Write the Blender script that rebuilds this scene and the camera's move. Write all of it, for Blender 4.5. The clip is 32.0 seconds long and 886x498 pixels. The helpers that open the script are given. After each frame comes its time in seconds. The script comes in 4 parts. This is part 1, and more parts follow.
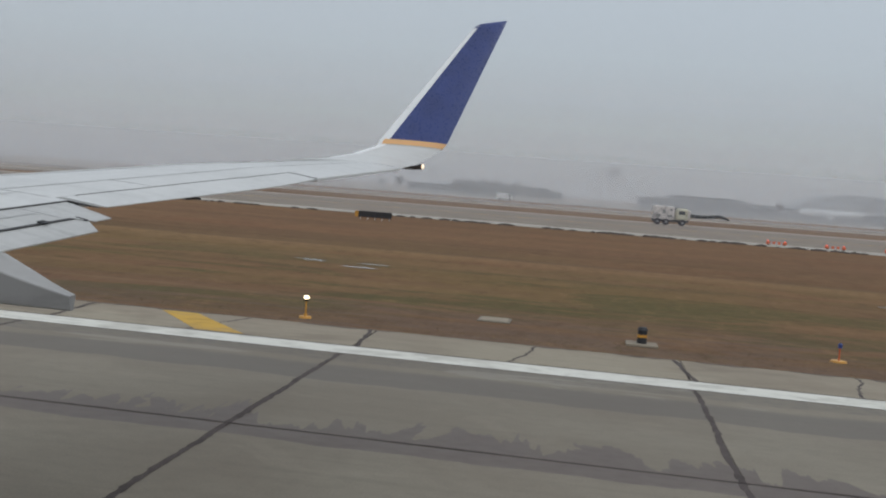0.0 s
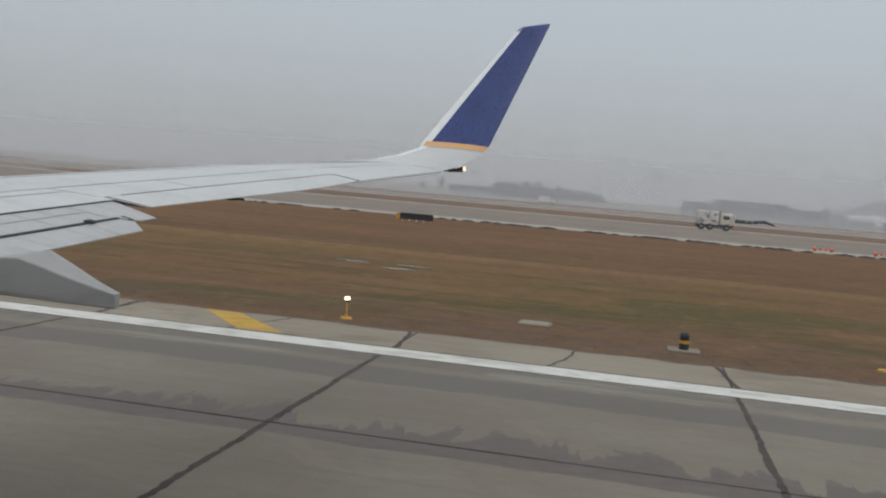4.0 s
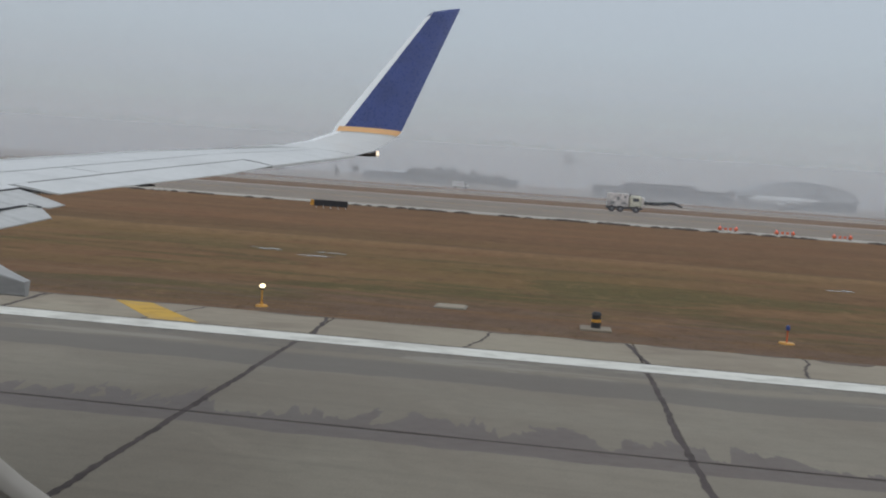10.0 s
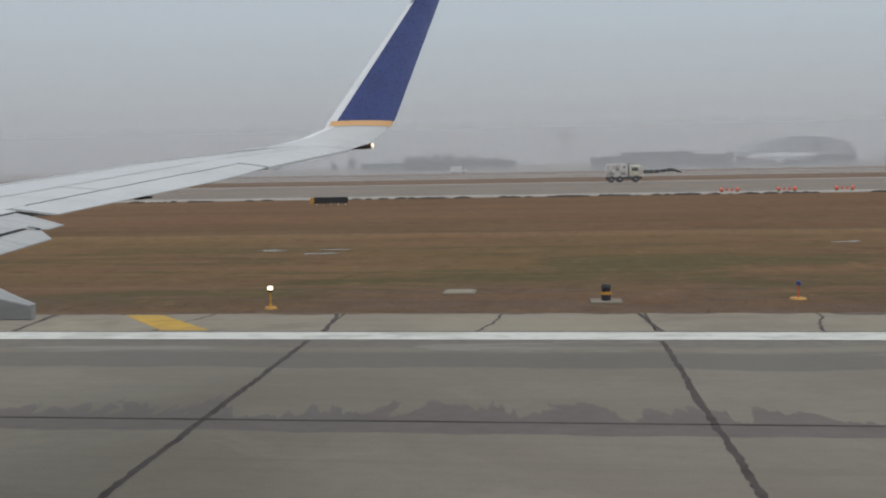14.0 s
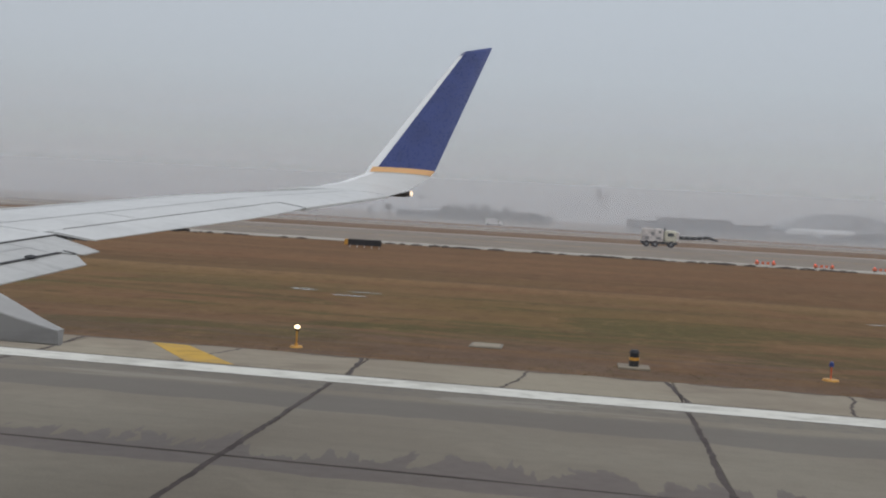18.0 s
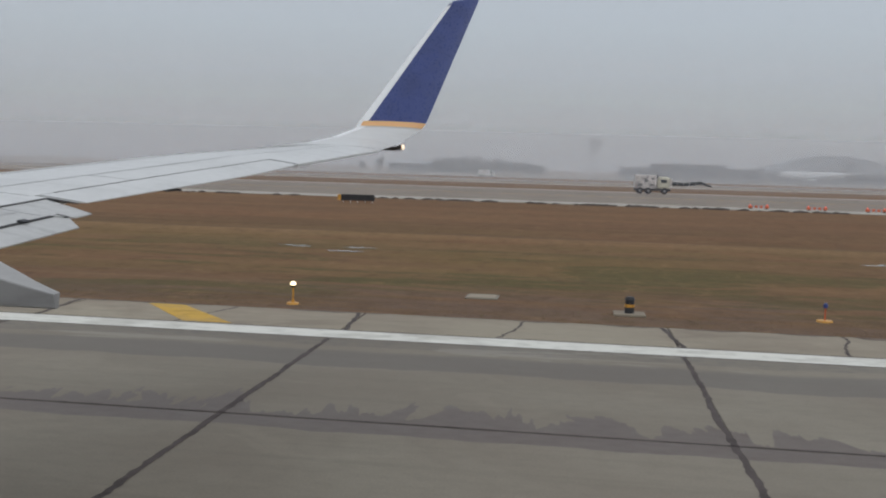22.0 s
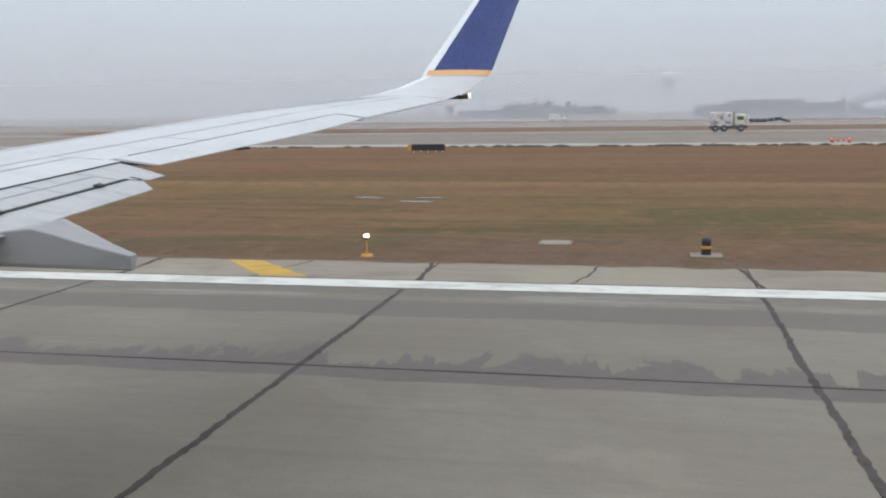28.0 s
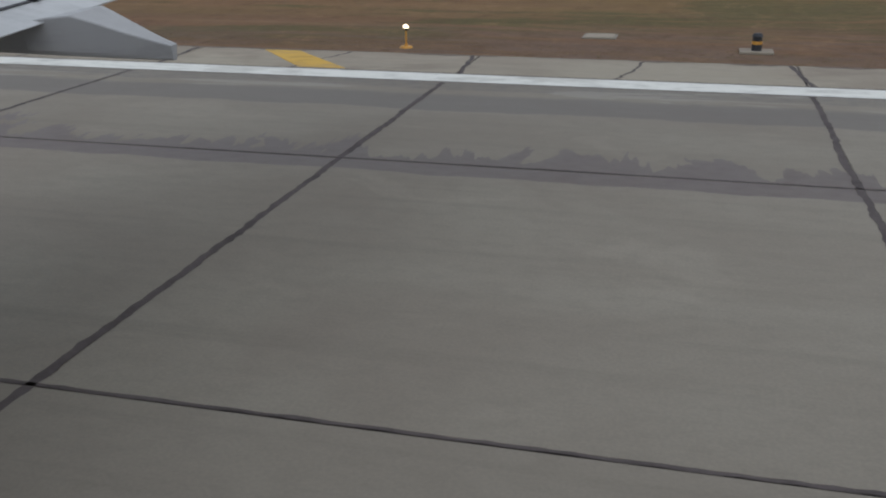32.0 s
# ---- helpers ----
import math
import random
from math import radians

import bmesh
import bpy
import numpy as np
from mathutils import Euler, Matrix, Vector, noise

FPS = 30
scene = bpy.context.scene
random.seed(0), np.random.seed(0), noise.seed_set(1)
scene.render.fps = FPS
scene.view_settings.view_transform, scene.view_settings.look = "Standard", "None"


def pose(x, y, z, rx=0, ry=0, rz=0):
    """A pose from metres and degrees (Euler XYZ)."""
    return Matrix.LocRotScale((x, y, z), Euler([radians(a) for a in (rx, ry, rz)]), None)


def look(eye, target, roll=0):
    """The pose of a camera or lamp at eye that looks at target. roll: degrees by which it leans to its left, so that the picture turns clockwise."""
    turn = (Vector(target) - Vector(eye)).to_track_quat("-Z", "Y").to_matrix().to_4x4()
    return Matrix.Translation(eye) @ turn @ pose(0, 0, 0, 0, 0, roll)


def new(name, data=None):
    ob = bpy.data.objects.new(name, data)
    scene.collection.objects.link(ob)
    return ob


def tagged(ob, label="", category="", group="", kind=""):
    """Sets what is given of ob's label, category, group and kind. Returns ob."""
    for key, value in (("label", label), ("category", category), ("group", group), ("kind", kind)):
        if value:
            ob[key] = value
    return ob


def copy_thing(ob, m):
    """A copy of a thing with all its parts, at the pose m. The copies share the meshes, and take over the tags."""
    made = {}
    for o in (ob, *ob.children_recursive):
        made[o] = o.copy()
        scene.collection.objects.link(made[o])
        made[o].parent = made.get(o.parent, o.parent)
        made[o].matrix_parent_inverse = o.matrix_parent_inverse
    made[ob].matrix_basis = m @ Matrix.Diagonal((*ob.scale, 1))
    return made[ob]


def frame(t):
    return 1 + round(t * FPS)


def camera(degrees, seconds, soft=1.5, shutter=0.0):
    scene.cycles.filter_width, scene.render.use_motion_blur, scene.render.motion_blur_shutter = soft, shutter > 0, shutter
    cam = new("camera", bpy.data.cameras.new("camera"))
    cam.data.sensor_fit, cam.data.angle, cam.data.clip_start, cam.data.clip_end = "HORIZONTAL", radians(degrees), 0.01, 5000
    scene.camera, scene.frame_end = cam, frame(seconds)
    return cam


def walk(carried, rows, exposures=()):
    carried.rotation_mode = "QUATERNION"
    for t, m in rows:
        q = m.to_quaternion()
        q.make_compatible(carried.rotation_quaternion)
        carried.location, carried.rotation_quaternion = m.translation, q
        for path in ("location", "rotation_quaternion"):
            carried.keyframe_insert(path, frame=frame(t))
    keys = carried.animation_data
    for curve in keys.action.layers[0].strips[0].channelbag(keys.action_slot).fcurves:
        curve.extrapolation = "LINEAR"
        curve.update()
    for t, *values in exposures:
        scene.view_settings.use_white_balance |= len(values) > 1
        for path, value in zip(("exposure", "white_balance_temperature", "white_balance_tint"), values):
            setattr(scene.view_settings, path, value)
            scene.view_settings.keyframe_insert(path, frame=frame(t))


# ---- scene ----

# The place, in metres: x runs aft along the runway, y out over the starboard wing, z up.
# An airliner stands on the runway; the camera is held behind one of its cabin windows.
EYE_Z = 3.87

cam = camera(49.5, 32.0, soft=2.1)


def held(t, pitch, roll, yaw, x=0.0, y=0.05, z=0.0):
    return (t, pose(x, y, EYE_Z + z, 90 + pitch, roll, yaw))


walk(cam, [
    held(0, -3.86, -4.35, 8.95), held(0.5, -5.07, -1.90, 10.23), held(1, -4.49, -2.70, 11.38, -0.000, 0.049, -0.000),
    held(1.5, -4.14, -3.36, 12.03, 0.003, 0.053, 0.002), held(2, -4.65, -2.90, 12.39, -0.000, 0.050, 0.001),
    held(2.5, -2.83, -1.15, 11.75, 0.004, 0.055, 0.002), held(3, -4.78, -2.75, 12.60, 0.004, 0.055, 0.002),
    held(3.5, -3.94, -4.21, 12.43, 0.005, 0.057, 0.003), held(5.5, -3.80, -4.19, 7.74), held(6, -3.60, -3.40, 7.30, -0.009, 0.039, -0.005),
    held(6.5, -4.80, -2.70, 9.10), held(7, -4.89, -2.78, 8.26, -0.006, 0.045, -0.000), held(7.5, -4.50, -2.70, 8.10),
    held(8, -4.03, -2.86, 7.81, -0.007, 0.040, -0.005), held(8.5, -4.70, -3.50, 8.60), held(9, -5.24, -3.24, 9.79, 0.001, 0.052, 0.001),
    held(9.5, -4.40, -4.00, 7.20), held(10, -4.35, -4.09, 6.33, 0.040, -0.079, -0.027), held(10.5, -4.98, -3.93, 7.59, 0.052, -0.090, -0.050),
    held(11, -5.60, -3.30, 7.83, 0.035, -0.073, -0.051), held(11.5, -5.08, -4.65, 10.10, 0.019, -0.075, -0.052),
    held(12, -4.47, -4.60, 10.22, 0.018, -0.073, -0.056), held(12.5, -5.34, -1.75, 8.33, 0.056, -0.089, -0.047),
    held(13, -4.97, 0.12, 5.59, -0.008, 0.042, -0.003), held(13.5, -5.35, 0.50, 6.00), held(14, -5.14, 1.08, 6.16, 0.035, -0.022, -0.039),
    held(14.5, -5.10, 0.00, 5.90), held(16.5, -3.35, -3.07, 10.05), held(17, -2.53, -1.68, 11.20), held(17.5, -1.88, -3.10, 9.03),
    held(18, -2.24, -3.26, 8.29, 0.002, 0.053, 0.001), held(18.5, -2.26, -2.70, 8.55, 0.004, 0.056, 0.002),
    held(19, -3.12, -1.87, 6.85, 0.001, 0.053, 0.001), held(19.5, -3.48, -1.66, 6.18, 0.003, 0.054, 0.002),
    held(20, -4.35, -1.58, 6.57, 0.000, 0.051, 0.000), held(20.5, -3.94, -0.99, 6.27, 0.000, 0.051, 0.000), held(21, -4.73, -0.33, 6.99),
    held(21.5, -4.08, -0.98, 6.77), held(22, -5.04, -1.67, 7.84, 0.004, 0.054, 0.001), held(22.5, -7.10, -1.15, 9.79, 0.027, 0.078, 0.011),
    held(23, -7.66, 0.05, 9.60, 0.012, 0.064, 0.014), held(23.5, -8.41, 0.57, 10.18, 0.018, 0.068, 0.017),
    held(24, -9.46, 0.19, 11.91, 0.030, 0.076, 0.012), held(24.5, -10.16, 0.09, 12.75, 0.018, 0.067, 0.011),
    held(25, -10.53, -0.04, 12.65, 0.018, 0.069, 0.015), held(25.5, -9.75, 0.32, 12.82, 0.016, 0.067, 0.015),
    held(27.5, -9.03, 1.22, 12.38, 0.043, 0.101, 0.025), held(28, -8.18, 0.74, 11.96, 0.039, 0.089, 0.017),
    held(28.5, -7.67, 0.51, 11.74, 0.037, 0.090, 0.014), held(29, -6.61, 0.98, 11.34, 0.033, 0.089, 0.017),
    held(29.5, -6.26, 0.73, 11.37, 0.036, 0.096, 0.015), held(30, -5.45, 0.96, 10.87, 0.025, 0.081, 0.013),
    held(30.5, -4.71, 1.39, 10.73, 0.024, 0.075, 0.019), held(31, -6.02, 0.62, 10.39, 0.037, 0.085, 0.017),
    held(31.5, -9.21, 3.30, 11.11, 0.041, 0.097, 0.033), held(31.7, -11.85, 3.20, 11.95, 0.042, 0.103, 0.036),
    held(32, -20.38, 0.40, 14.35, 0.000, 0.105, 0.020),
], exposures=[
    (0, 0.0, 6450, 9), (1.5, 0.0, 6550, 10), (3.5, 0.0, 6600, 9), (6, 0.0, 6500, 10), (9.5, 0.0, 6400, 9), (11, -0.10, 6320, 9),
    (12.2, -0.10, 6320, 9), (13.5, 0.0, 6450, 9), (17, 0.0, 6580, 11), (19, 0.0, 6560, 11), (21, 0.0, 6450, 10), (22, 0.0, 6480, 10.5), (24, 0.0, 6150, 9), (25.5, 0.0, 6100, 9),
    (27.5, 0.5, 6250, 10), (29, 0.52, 6280, 10.5), (30, 0.30, 6250, 9.5), (31, 0.16, 6250, 9.5), (32, 0.0, 6100, 11),
])

# ---- light: a foggy overcast day ----
world = bpy.data.worlds.new("overcast")
scene.world = world
world.use_nodes = True
wn, wl = world.node_tree.nodes, world.node_tree.links
wn.clear()
w_out = wn.new("ShaderNodeOutputWorld")
w_add = wn.new("ShaderNodeAddShader")
sky_bg, fog_bg = wn.new("ShaderNodeBackground"), wn.new("ShaderNodeBackground")
sky = wn.new("ShaderNodeTexSky")
sky.sky_type, sky.sun_disc = "NISHITA", False
sky.sun_elevation, sky.sun_rotation = radians(38), radians(200)
sky_bg.inputs["Strength"].default_value = 0.012
w_tc, w_sep, w_ramp = wn.new("ShaderNodeTexCoord"), wn.new("ShaderNodeSeparateXYZ"), wn.new("ShaderNodeValToRGB")
w_ramp.color_ramp.elements[0].position = 0.0
w_ramp.color_ramp.elements[0].color = (0.328, 0.343, 0.364, 1)
w_ramp.color_ramp.elements[1].position = 1.0
w_ramp.color_ramp.elements[1].color = (0.835, 0.87, 0.90, 1)
for spot, tone in ((0.06, (0.370, 0.391, 0.418, 1)), (0.14, (0.420, 0.455, 0.493, 1)), (0.26, (0.47, 0.52, 0.562, 1))):
    w_ramp.color_ramp.elements.new(spot).color = tone
wl.new(w_tc.outputs["Generated"], w_sep.inputs[0])
wl.new(w_sep.outputs["Z"], w_ramp.inputs[0])
wl.new(w_ramp.outputs[0], fog_bg.inputs["Color"])
wl.new(sky.outputs[0], sky_bg.inputs["Color"])
wl.new(sky_bg.outputs[0], w_add.inputs[0])
wl.new(fog_bg.outputs[0], w_add.inputs[1])
wl.new(w_add.outputs[0], w_out.inputs[0])
sun_data = bpy.data.lights.new("sun", "SUN")
sun_data.energy, sun_data.angle, sun_data.color = 0.5, radians(40), (1.0, 0.98, 0.96)
sun = new("sun", sun_data)
sun.matrix_world = look((60, -80, 90), (0, 0, 0))

# daylight through the row of windows on the other side of the cabin
port_data = bpy.data.lights.new("window_daylight", "AREA")
port_data.shape, port_data.size, port_data.size_y = "RECTANGLE", 4.2, 0.36
port_data.energy, port_data.color = 17.0, (0.95, 0.98, 1.0)
port = new("window_daylight", port_data)
port.matrix_world = look((0.0, -3.25, 3.90), (0.0, 0.0, 3.80))

# ---- materials ----


class Mat:
    """A node material on the Principled shader, with a few short ways to wire it."""

    def __init__(self, name, rough=0.8, metal=0.0, spec=0.3):
        self.m = bpy.data.materials.new(name)
        self.m.use_nodes = True
        self.n, self.l = self.m.node_tree.nodes, self.m.node_tree.links
        self.p = self.n["Principled BSDF"]
        self.p.inputs["Roughness"].default_value = rough
        self.p.inputs["Metallic"].default_value = metal
        self.p.inputs["Specular IOR Level"].default_value = spec

    def put(self, socket, value):
        if hasattr(value, "is_linked"):
            self.l.new(value, socket)
        else:
            socket.default_value = value

    def pos(self, scale=(1, 1, 1)):
        g, v = self.n.new("ShaderNodeNewGeometry"), self.n.new("ShaderNodeVectorMath")
        v.operation = "MULTIPLY"
        self.l.new(g.outputs["Position"], v.inputs[0])
        v.inputs[1].default_value = scale
        return v.outputs[0]

    def axis(self, which):
        s = self.n.new("ShaderNodeSeparateXYZ")
        self.l.new(self.pos(), s.inputs[0])
        return s.outputs[which]

    def noise(self, scale, stretch=(1, 1, 1), detail=4.0, rough=0.55, warp=0.0):
        t = self.n.new("ShaderNodeTexNoise")
        t.inputs["Scale"].default_value, t.inputs["Detail"].default_value = scale, detail
        t.inputs["Roughness"].default_value, t.inputs["Distortion"].default_value = rough, warp
        self.l.new(self.pos(stretch), t.inputs["Vector"])
        return t.outputs["Fac"]

    def math(self, op, a, b=0.0, clamp=False):
        k = self.n.new("ShaderNodeMath")
        k.operation, k.use_clamp = op, clamp
        self.put(k.inputs[0], a)
        self.put(k.inputs[1], b)
        return k.outputs[0]

    def step(self, value, lo, hi, a=0.0, b=1.0):
        r = self.n.new("ShaderNodeMapRange")
        r.interpolation_type = "SMOOTHSTEP"
        for key, v in (("Value", value), ("From Min", lo), ("From Max", hi), ("To Min", a), ("To Max", b)):
            self.put(r.inputs[key], v)
        return r.outputs[0]

    def mix(self, fac, a, b, blend="MIX"):
        k = self.n.new("ShaderNodeMix")
        k.data_type, k.blend_type = "RGBA", blend
        self.put(k.inputs[0], fac)
        self.put(k.inputs[6], a if hasattr(a, "is_linked") else (*a, 1))
        self.put(k.inputs[7], b if hasattr(b, "is_linked") else (*b, 1))
        return k.outputs[2]

    def random(self):
        return self.n.new("ShaderNodeObjectInfo").outputs["Random"]

    def colour(self, value):
        self.put(self.p.inputs["Base Color"], value if hasattr(value, "is_linked") else (*value, 1))
        return self

    def bump(self, height, strength=0.3, distance=0.02):
        b = self.n.new("ShaderNodeBump")
        b.inputs["Strength"].default_value, b.inputs["Distance"].default_value = strength, distance
        self.l.new(height, b.inputs["Height"])
        self.l.new(b.outputs[0], self.p.inputs["Normal"])
        return self


def painted(name, tone, rough=0.4, dirt=0.12, metal=0.0, scale=2.0, spec=0.4, streak=0.0):
    k = Mat(name, rough, metal, spec)
    grime = k.noise(scale, (1, 1, 1), 5, 0.6)
    fine = k.noise(scale * 14, (1, 1, 1), 2)
    dark = tuple(c * (1 - dirt * 2.2) for c in tone)
    paint = k.mix(k.step(grime, 0.42, 0.72), tone, dark)
    if streak:
        wash = k.noise(5.5, (0.09, 1.0, 1), 5, 0.66, 0.2)
        paint = k.mix(k.step(wash, 0.48, 0.74, 0, streak), paint, tuple(c * 0.55 for c in tone))
    k.colour(paint)
    k.put(k.p.inputs["Roughness"], k.step(fine, 0.3, 0.7, rough * 0.85, min(1, rough * 1.2)))
    return k.m


def concrete(name, base, warm, stains):
    k = Mat(name, 0.85, 0, 0.25)
    big = k.noise(0.16, (1, 1.6, 1), 5, 0.6, 0.6)
    blot = k.noise(0.55, (0.7, 1.0, 1), 4, 0.55, 0.9)
    streak = k.noise(1.6, (0.035, 1.3, 1), 5, 0.65)
    mottle = k.noise(5.0, (0.6, 1, 1), 4, 0.6)
    grit = k.noise(26, (1, 1, 1), 3, 0.6)
    tone = k.mix(k.step(big, 0.35, 0.68), base, warm)
    if not stains:
        mud = k.noise(0.28, (0.6, 1.0, 1), 5, 0.6, 1.0)
        tone = k.mix(k.step(mud, 0.52, 0.66, 0, 0.42), tone, (0.150, 0.118, 0.094))
    tone = k.mix(k.step(blot, 0.30, 0.44, 0.30, 0), tone, tuple(c * 1.22 for c in base))
    tone = k.mix(k.step(streak, 0.5, 0.72, 0, 0.26), tone, tuple(c * 0.70 for c in warm))
    tone = k.mix(k.step(mottle, 0.40, 0.75, 0, 0.22), tone, tuple(c * 0.72 for c in warm))
    tone = k.mix(k.step(grit, 0.3, 0.7, 0.0, 0.14), tone, (0.08, 0.072, 0.065))
    tone = k.mix(k.step(k.random(), 0, 1, 0.0, 0.26), tone, tuple(c * 0.72 for c in warm))
    if stains:
        y = k.axis("Y")
        tongue = k.noise(0.85, (1.0, 0.22, 1), 4, 0.66, 0.7)
        slow = k.noise(0.10, (1, 0, 1), 2)
        reach = k.math("MULTIPLY", k.step(tongue, 0.36, 0.66), k.step(slow, 0.33, 0.58, 0.35, 1.9))
        wet = k.math("LESS_THAN", y, k.math("ADD", reach, 13.93))
        foot = k.math("ADD", k.math("MULTIPLY", k.noise(0.5, (1, 0.3, 1), 3), 0.6), 12.95)
        wet = k.math("MULTIPLY", wet, k.math("GREATER_THAN", y, foot))
        tone = k.mix(k.math("MULTIPLY", wet, k.step(mottle, 0.25, 0.7, 0.88, 0.68)), tone, (0.102, 0.078, 0.072))
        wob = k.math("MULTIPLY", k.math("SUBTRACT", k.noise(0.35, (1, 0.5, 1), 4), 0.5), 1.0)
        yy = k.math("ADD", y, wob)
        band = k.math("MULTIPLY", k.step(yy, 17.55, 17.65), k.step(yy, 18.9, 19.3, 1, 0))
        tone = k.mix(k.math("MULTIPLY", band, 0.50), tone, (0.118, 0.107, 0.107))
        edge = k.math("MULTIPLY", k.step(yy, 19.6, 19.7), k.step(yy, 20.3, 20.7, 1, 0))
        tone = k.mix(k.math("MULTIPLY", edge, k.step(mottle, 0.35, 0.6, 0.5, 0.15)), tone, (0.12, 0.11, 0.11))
        smear = k.math("MULTIPLY", k.step(y, 18.7, 19.0), k.step(k.noise(0.55, (0.28, 1.6, 1), 5, 0.65, 0.8), 0.53, 0.58, 0, 0.55))
        tone = k.mix(smear, tone, (0.275, 0.255, 0.225))
        k.put(k.p.inputs["Roughness"], k.step(wet, 0, 1, 0.85, 0.55))
    k.colour(tone).bump(grit, 0.25, 0.006)
    return k.m


def grassland():
    k = Mat("dead_grass", 0.95, 0, 0.1)
    patch = k.noise(0.05, (0.5, 1.4, 1), 5, 0.62, 0.8)
    mid = k.noise(0.22, (0.35, 1.0, 1), 5, 0.65, 0.9)
    rows = k.noise(0.35, (0.14, 1.0, 1), 5, 0.62, 0.4)
    tuft = k.noise(3.2, (0.6, 1, 1), 5, 0.7)
    wisp = k.noise(1.1, (0.14, 1.0, 1), 6, 0.7, 0.4)
    fine = k.noise(16, (1, 1, 1), 3, 0.6)
    straw = k.mix(k.step(patch, 0.35, 0.66), (0.225, 0.143, 0.079), (0.172, 0.112, 0.067))
    tone = k.mix(k.step(rows, 0.42, 0.70, 0, 0.42), straw, (0.128, 0.086, 0.056))
    tone = k.mix(k.step(rows, 0.22, 0.42, 0.32, 0), tone, (0.290, 0.198, 0.112))
    tone = k.mix(k.step(wisp, 0.5, 0.72, 0, 0.5), tone, (0.135, 0.090, 0.058))
    tone = k.mix(k.step(wisp, 0.28, 0.46, 0.4, 0), tone, (0.290, 0.190, 0.105))
    band = k.noise(0.12, (0.10, 1.0, 1), 5, 0.68, 0.35)
    tone = k.mix(k.step(band, 0.48, 0.60, 0, 0.42), tone, (0.122, 0.086, 0.052))
    tone = k.mix(k.step(band, 0.34, 0.44, 0.45, 0), tone, (0.275, 0.178, 0.094))
    red = k.noise(0.11, (0.45, 1.3, 1), 5, 0.68, 1.1)
    tone = k.mix(k.step(red, 0.50, 0.66, 0, 0.62), tone, (0.205, 0.112, 0.066))
    tone = k.mix(k.step(red, 0.28, 0.42, 0.5, 0), tone, (0.150, 0.112, 0.055))
    y = k.math("ADD", k.axis("Y"), k.math("MULTIPLY", k.math("SUBTRACT", patch, 0.5), 20))
    y = k.math("ADD", y, k.math("MULTIPLY", k.math("SUBTRACT", mid, 0.5), 10))
    olive = k.math("MULTIPLY", k.step(y, 26, 34), k.step(y, 44, 70, 1, 0))
    tone = k.mix(k.math("MULTIPLY", olive, k.step(red, 0.36, 0.60, 0.75, 0.15)), tone, (0.188, 0.134, 0.060))
    green = k.math("MULTIPLY", k.step(y, 25, 30), k.step(y, 34, 56, 1, 0.12))
    green = k.math("MULTIPLY", green, k.step(mid, 0.46, 0.60, 0.05, 1.0))
    tone = k.mix(k.math("MULTIPLY", green, k.step(tuft, 0.3, 0.62, 0.50, 0.88)), tone, (0.086, 0.096, 0.042))
    mud = k.math("MULTIPLY", k.step(y, 27, 34, 1, 0), k.step(wisp, 0.42, 0.56, 0.1, 0.75))
    tone = k.mix(mud, tone, (0.150, 0.114, 0.092))
    tone = k.mix(k.step(tuft, 0.44, 0.72, 0, 0.34), tone, (0.085, 0.060, 0.040))
    tone = k.mix(k.step(fine, 0.5, 0.8, 0, 0.4), tone, (0.24, 0.18, 0.115))
    yb = k.math("ADD", k.axis("Y"), k.math("MULTIPLY", k.math("SUBTRACT", mid, 0.5), 5))
    rust = k.step(yb, 56, 66, 0, 1)
    tone = k.mix(k.math("MULTIPLY", rust, k.step(wisp, 0.35, 0.65, 0.40, 0.08)), tone, (0.205, 0.118, 0.068))
    # shadow of the ditch painted in, as overcast light leaves the relief flat
    swale_shade = k.math("MULTIPLY", k.step(yb, 51.5, 52.4), k.step(yb, 53, 59, 1, 0))
    tone = k.mix(k.math("MULTIPLY", swale_shade, 0.45), tone, (0.110, 0.078, 0.048))
    # light on the lip above the ditch, painted as a paler band
    crest = k.math("MULTIPLY", k.step(yb, 47.5, 50.4), k.step(yb, 50.6, 51.6, 1, 0))
    tone = k.mix(k.math("MULTIPLY", crest, k.step(tuft, 0.3, 0.6, 0.65, 0.25)), tone, (0.300, 0.208, 0.118))
    edge = k.math("MULTIPLY", k.step(y, 22.6, 25.4, 1, 0), 0.6)
    tone = k.mix(edge, tone, (0.165, 0.128, 0.100))
    clump = k.noise(0.85, (0.9, 0.55, 1), 7, 0.78, 0.3)
    tone = k.mix(k.step(clump, 0.50, 0.68, 0, 0.50), tone, (0.098, 0.066, 0.040))
    tone = k.mix(k.step(clump, 0.30, 0.46, 0.50, 0), tone, (0.285, 0.190, 0.104))
    streak = k.noise(0.8, (0.05, 1.0, 1), 6, 0.72, 0.25)
    tone = k.mix(k.step(streak, 0.52, 0.70, 0, 0.38), tone, (0.100, 0.074, 0.044))
    tone = k.mix(k.step(streak, 0.30, 0.46, 0.34, 0), tone, (0.285, 0.190, 0.108))
    tone = k.mix(1.0, tone, (0.95, 0.85, 0.81), "MULTIPLY")
    k.colour(tone).bump(tuft, 0.35, 0.05)
    return k.m


def blades(name):
    k = Mat(name, 0.95, 0, 0.1)
    each = k.n.new("ShaderNodeNewGeometry").outputs["Random Per Island"]
    drift = k.noise(0.3, (0.5, 1, 1), 4)
    tone = k.mix(k.step(each, 0.0, 1.0), (0.235, 0.165, 0.092), (0.125, 0.092, 0.050))
    tone = k.mix(k.step(drift, 0.46, 0.62, 0, 0.6), tone, (0.112, 0.104, 0.046))
    k.colour(tone)
    return k.m


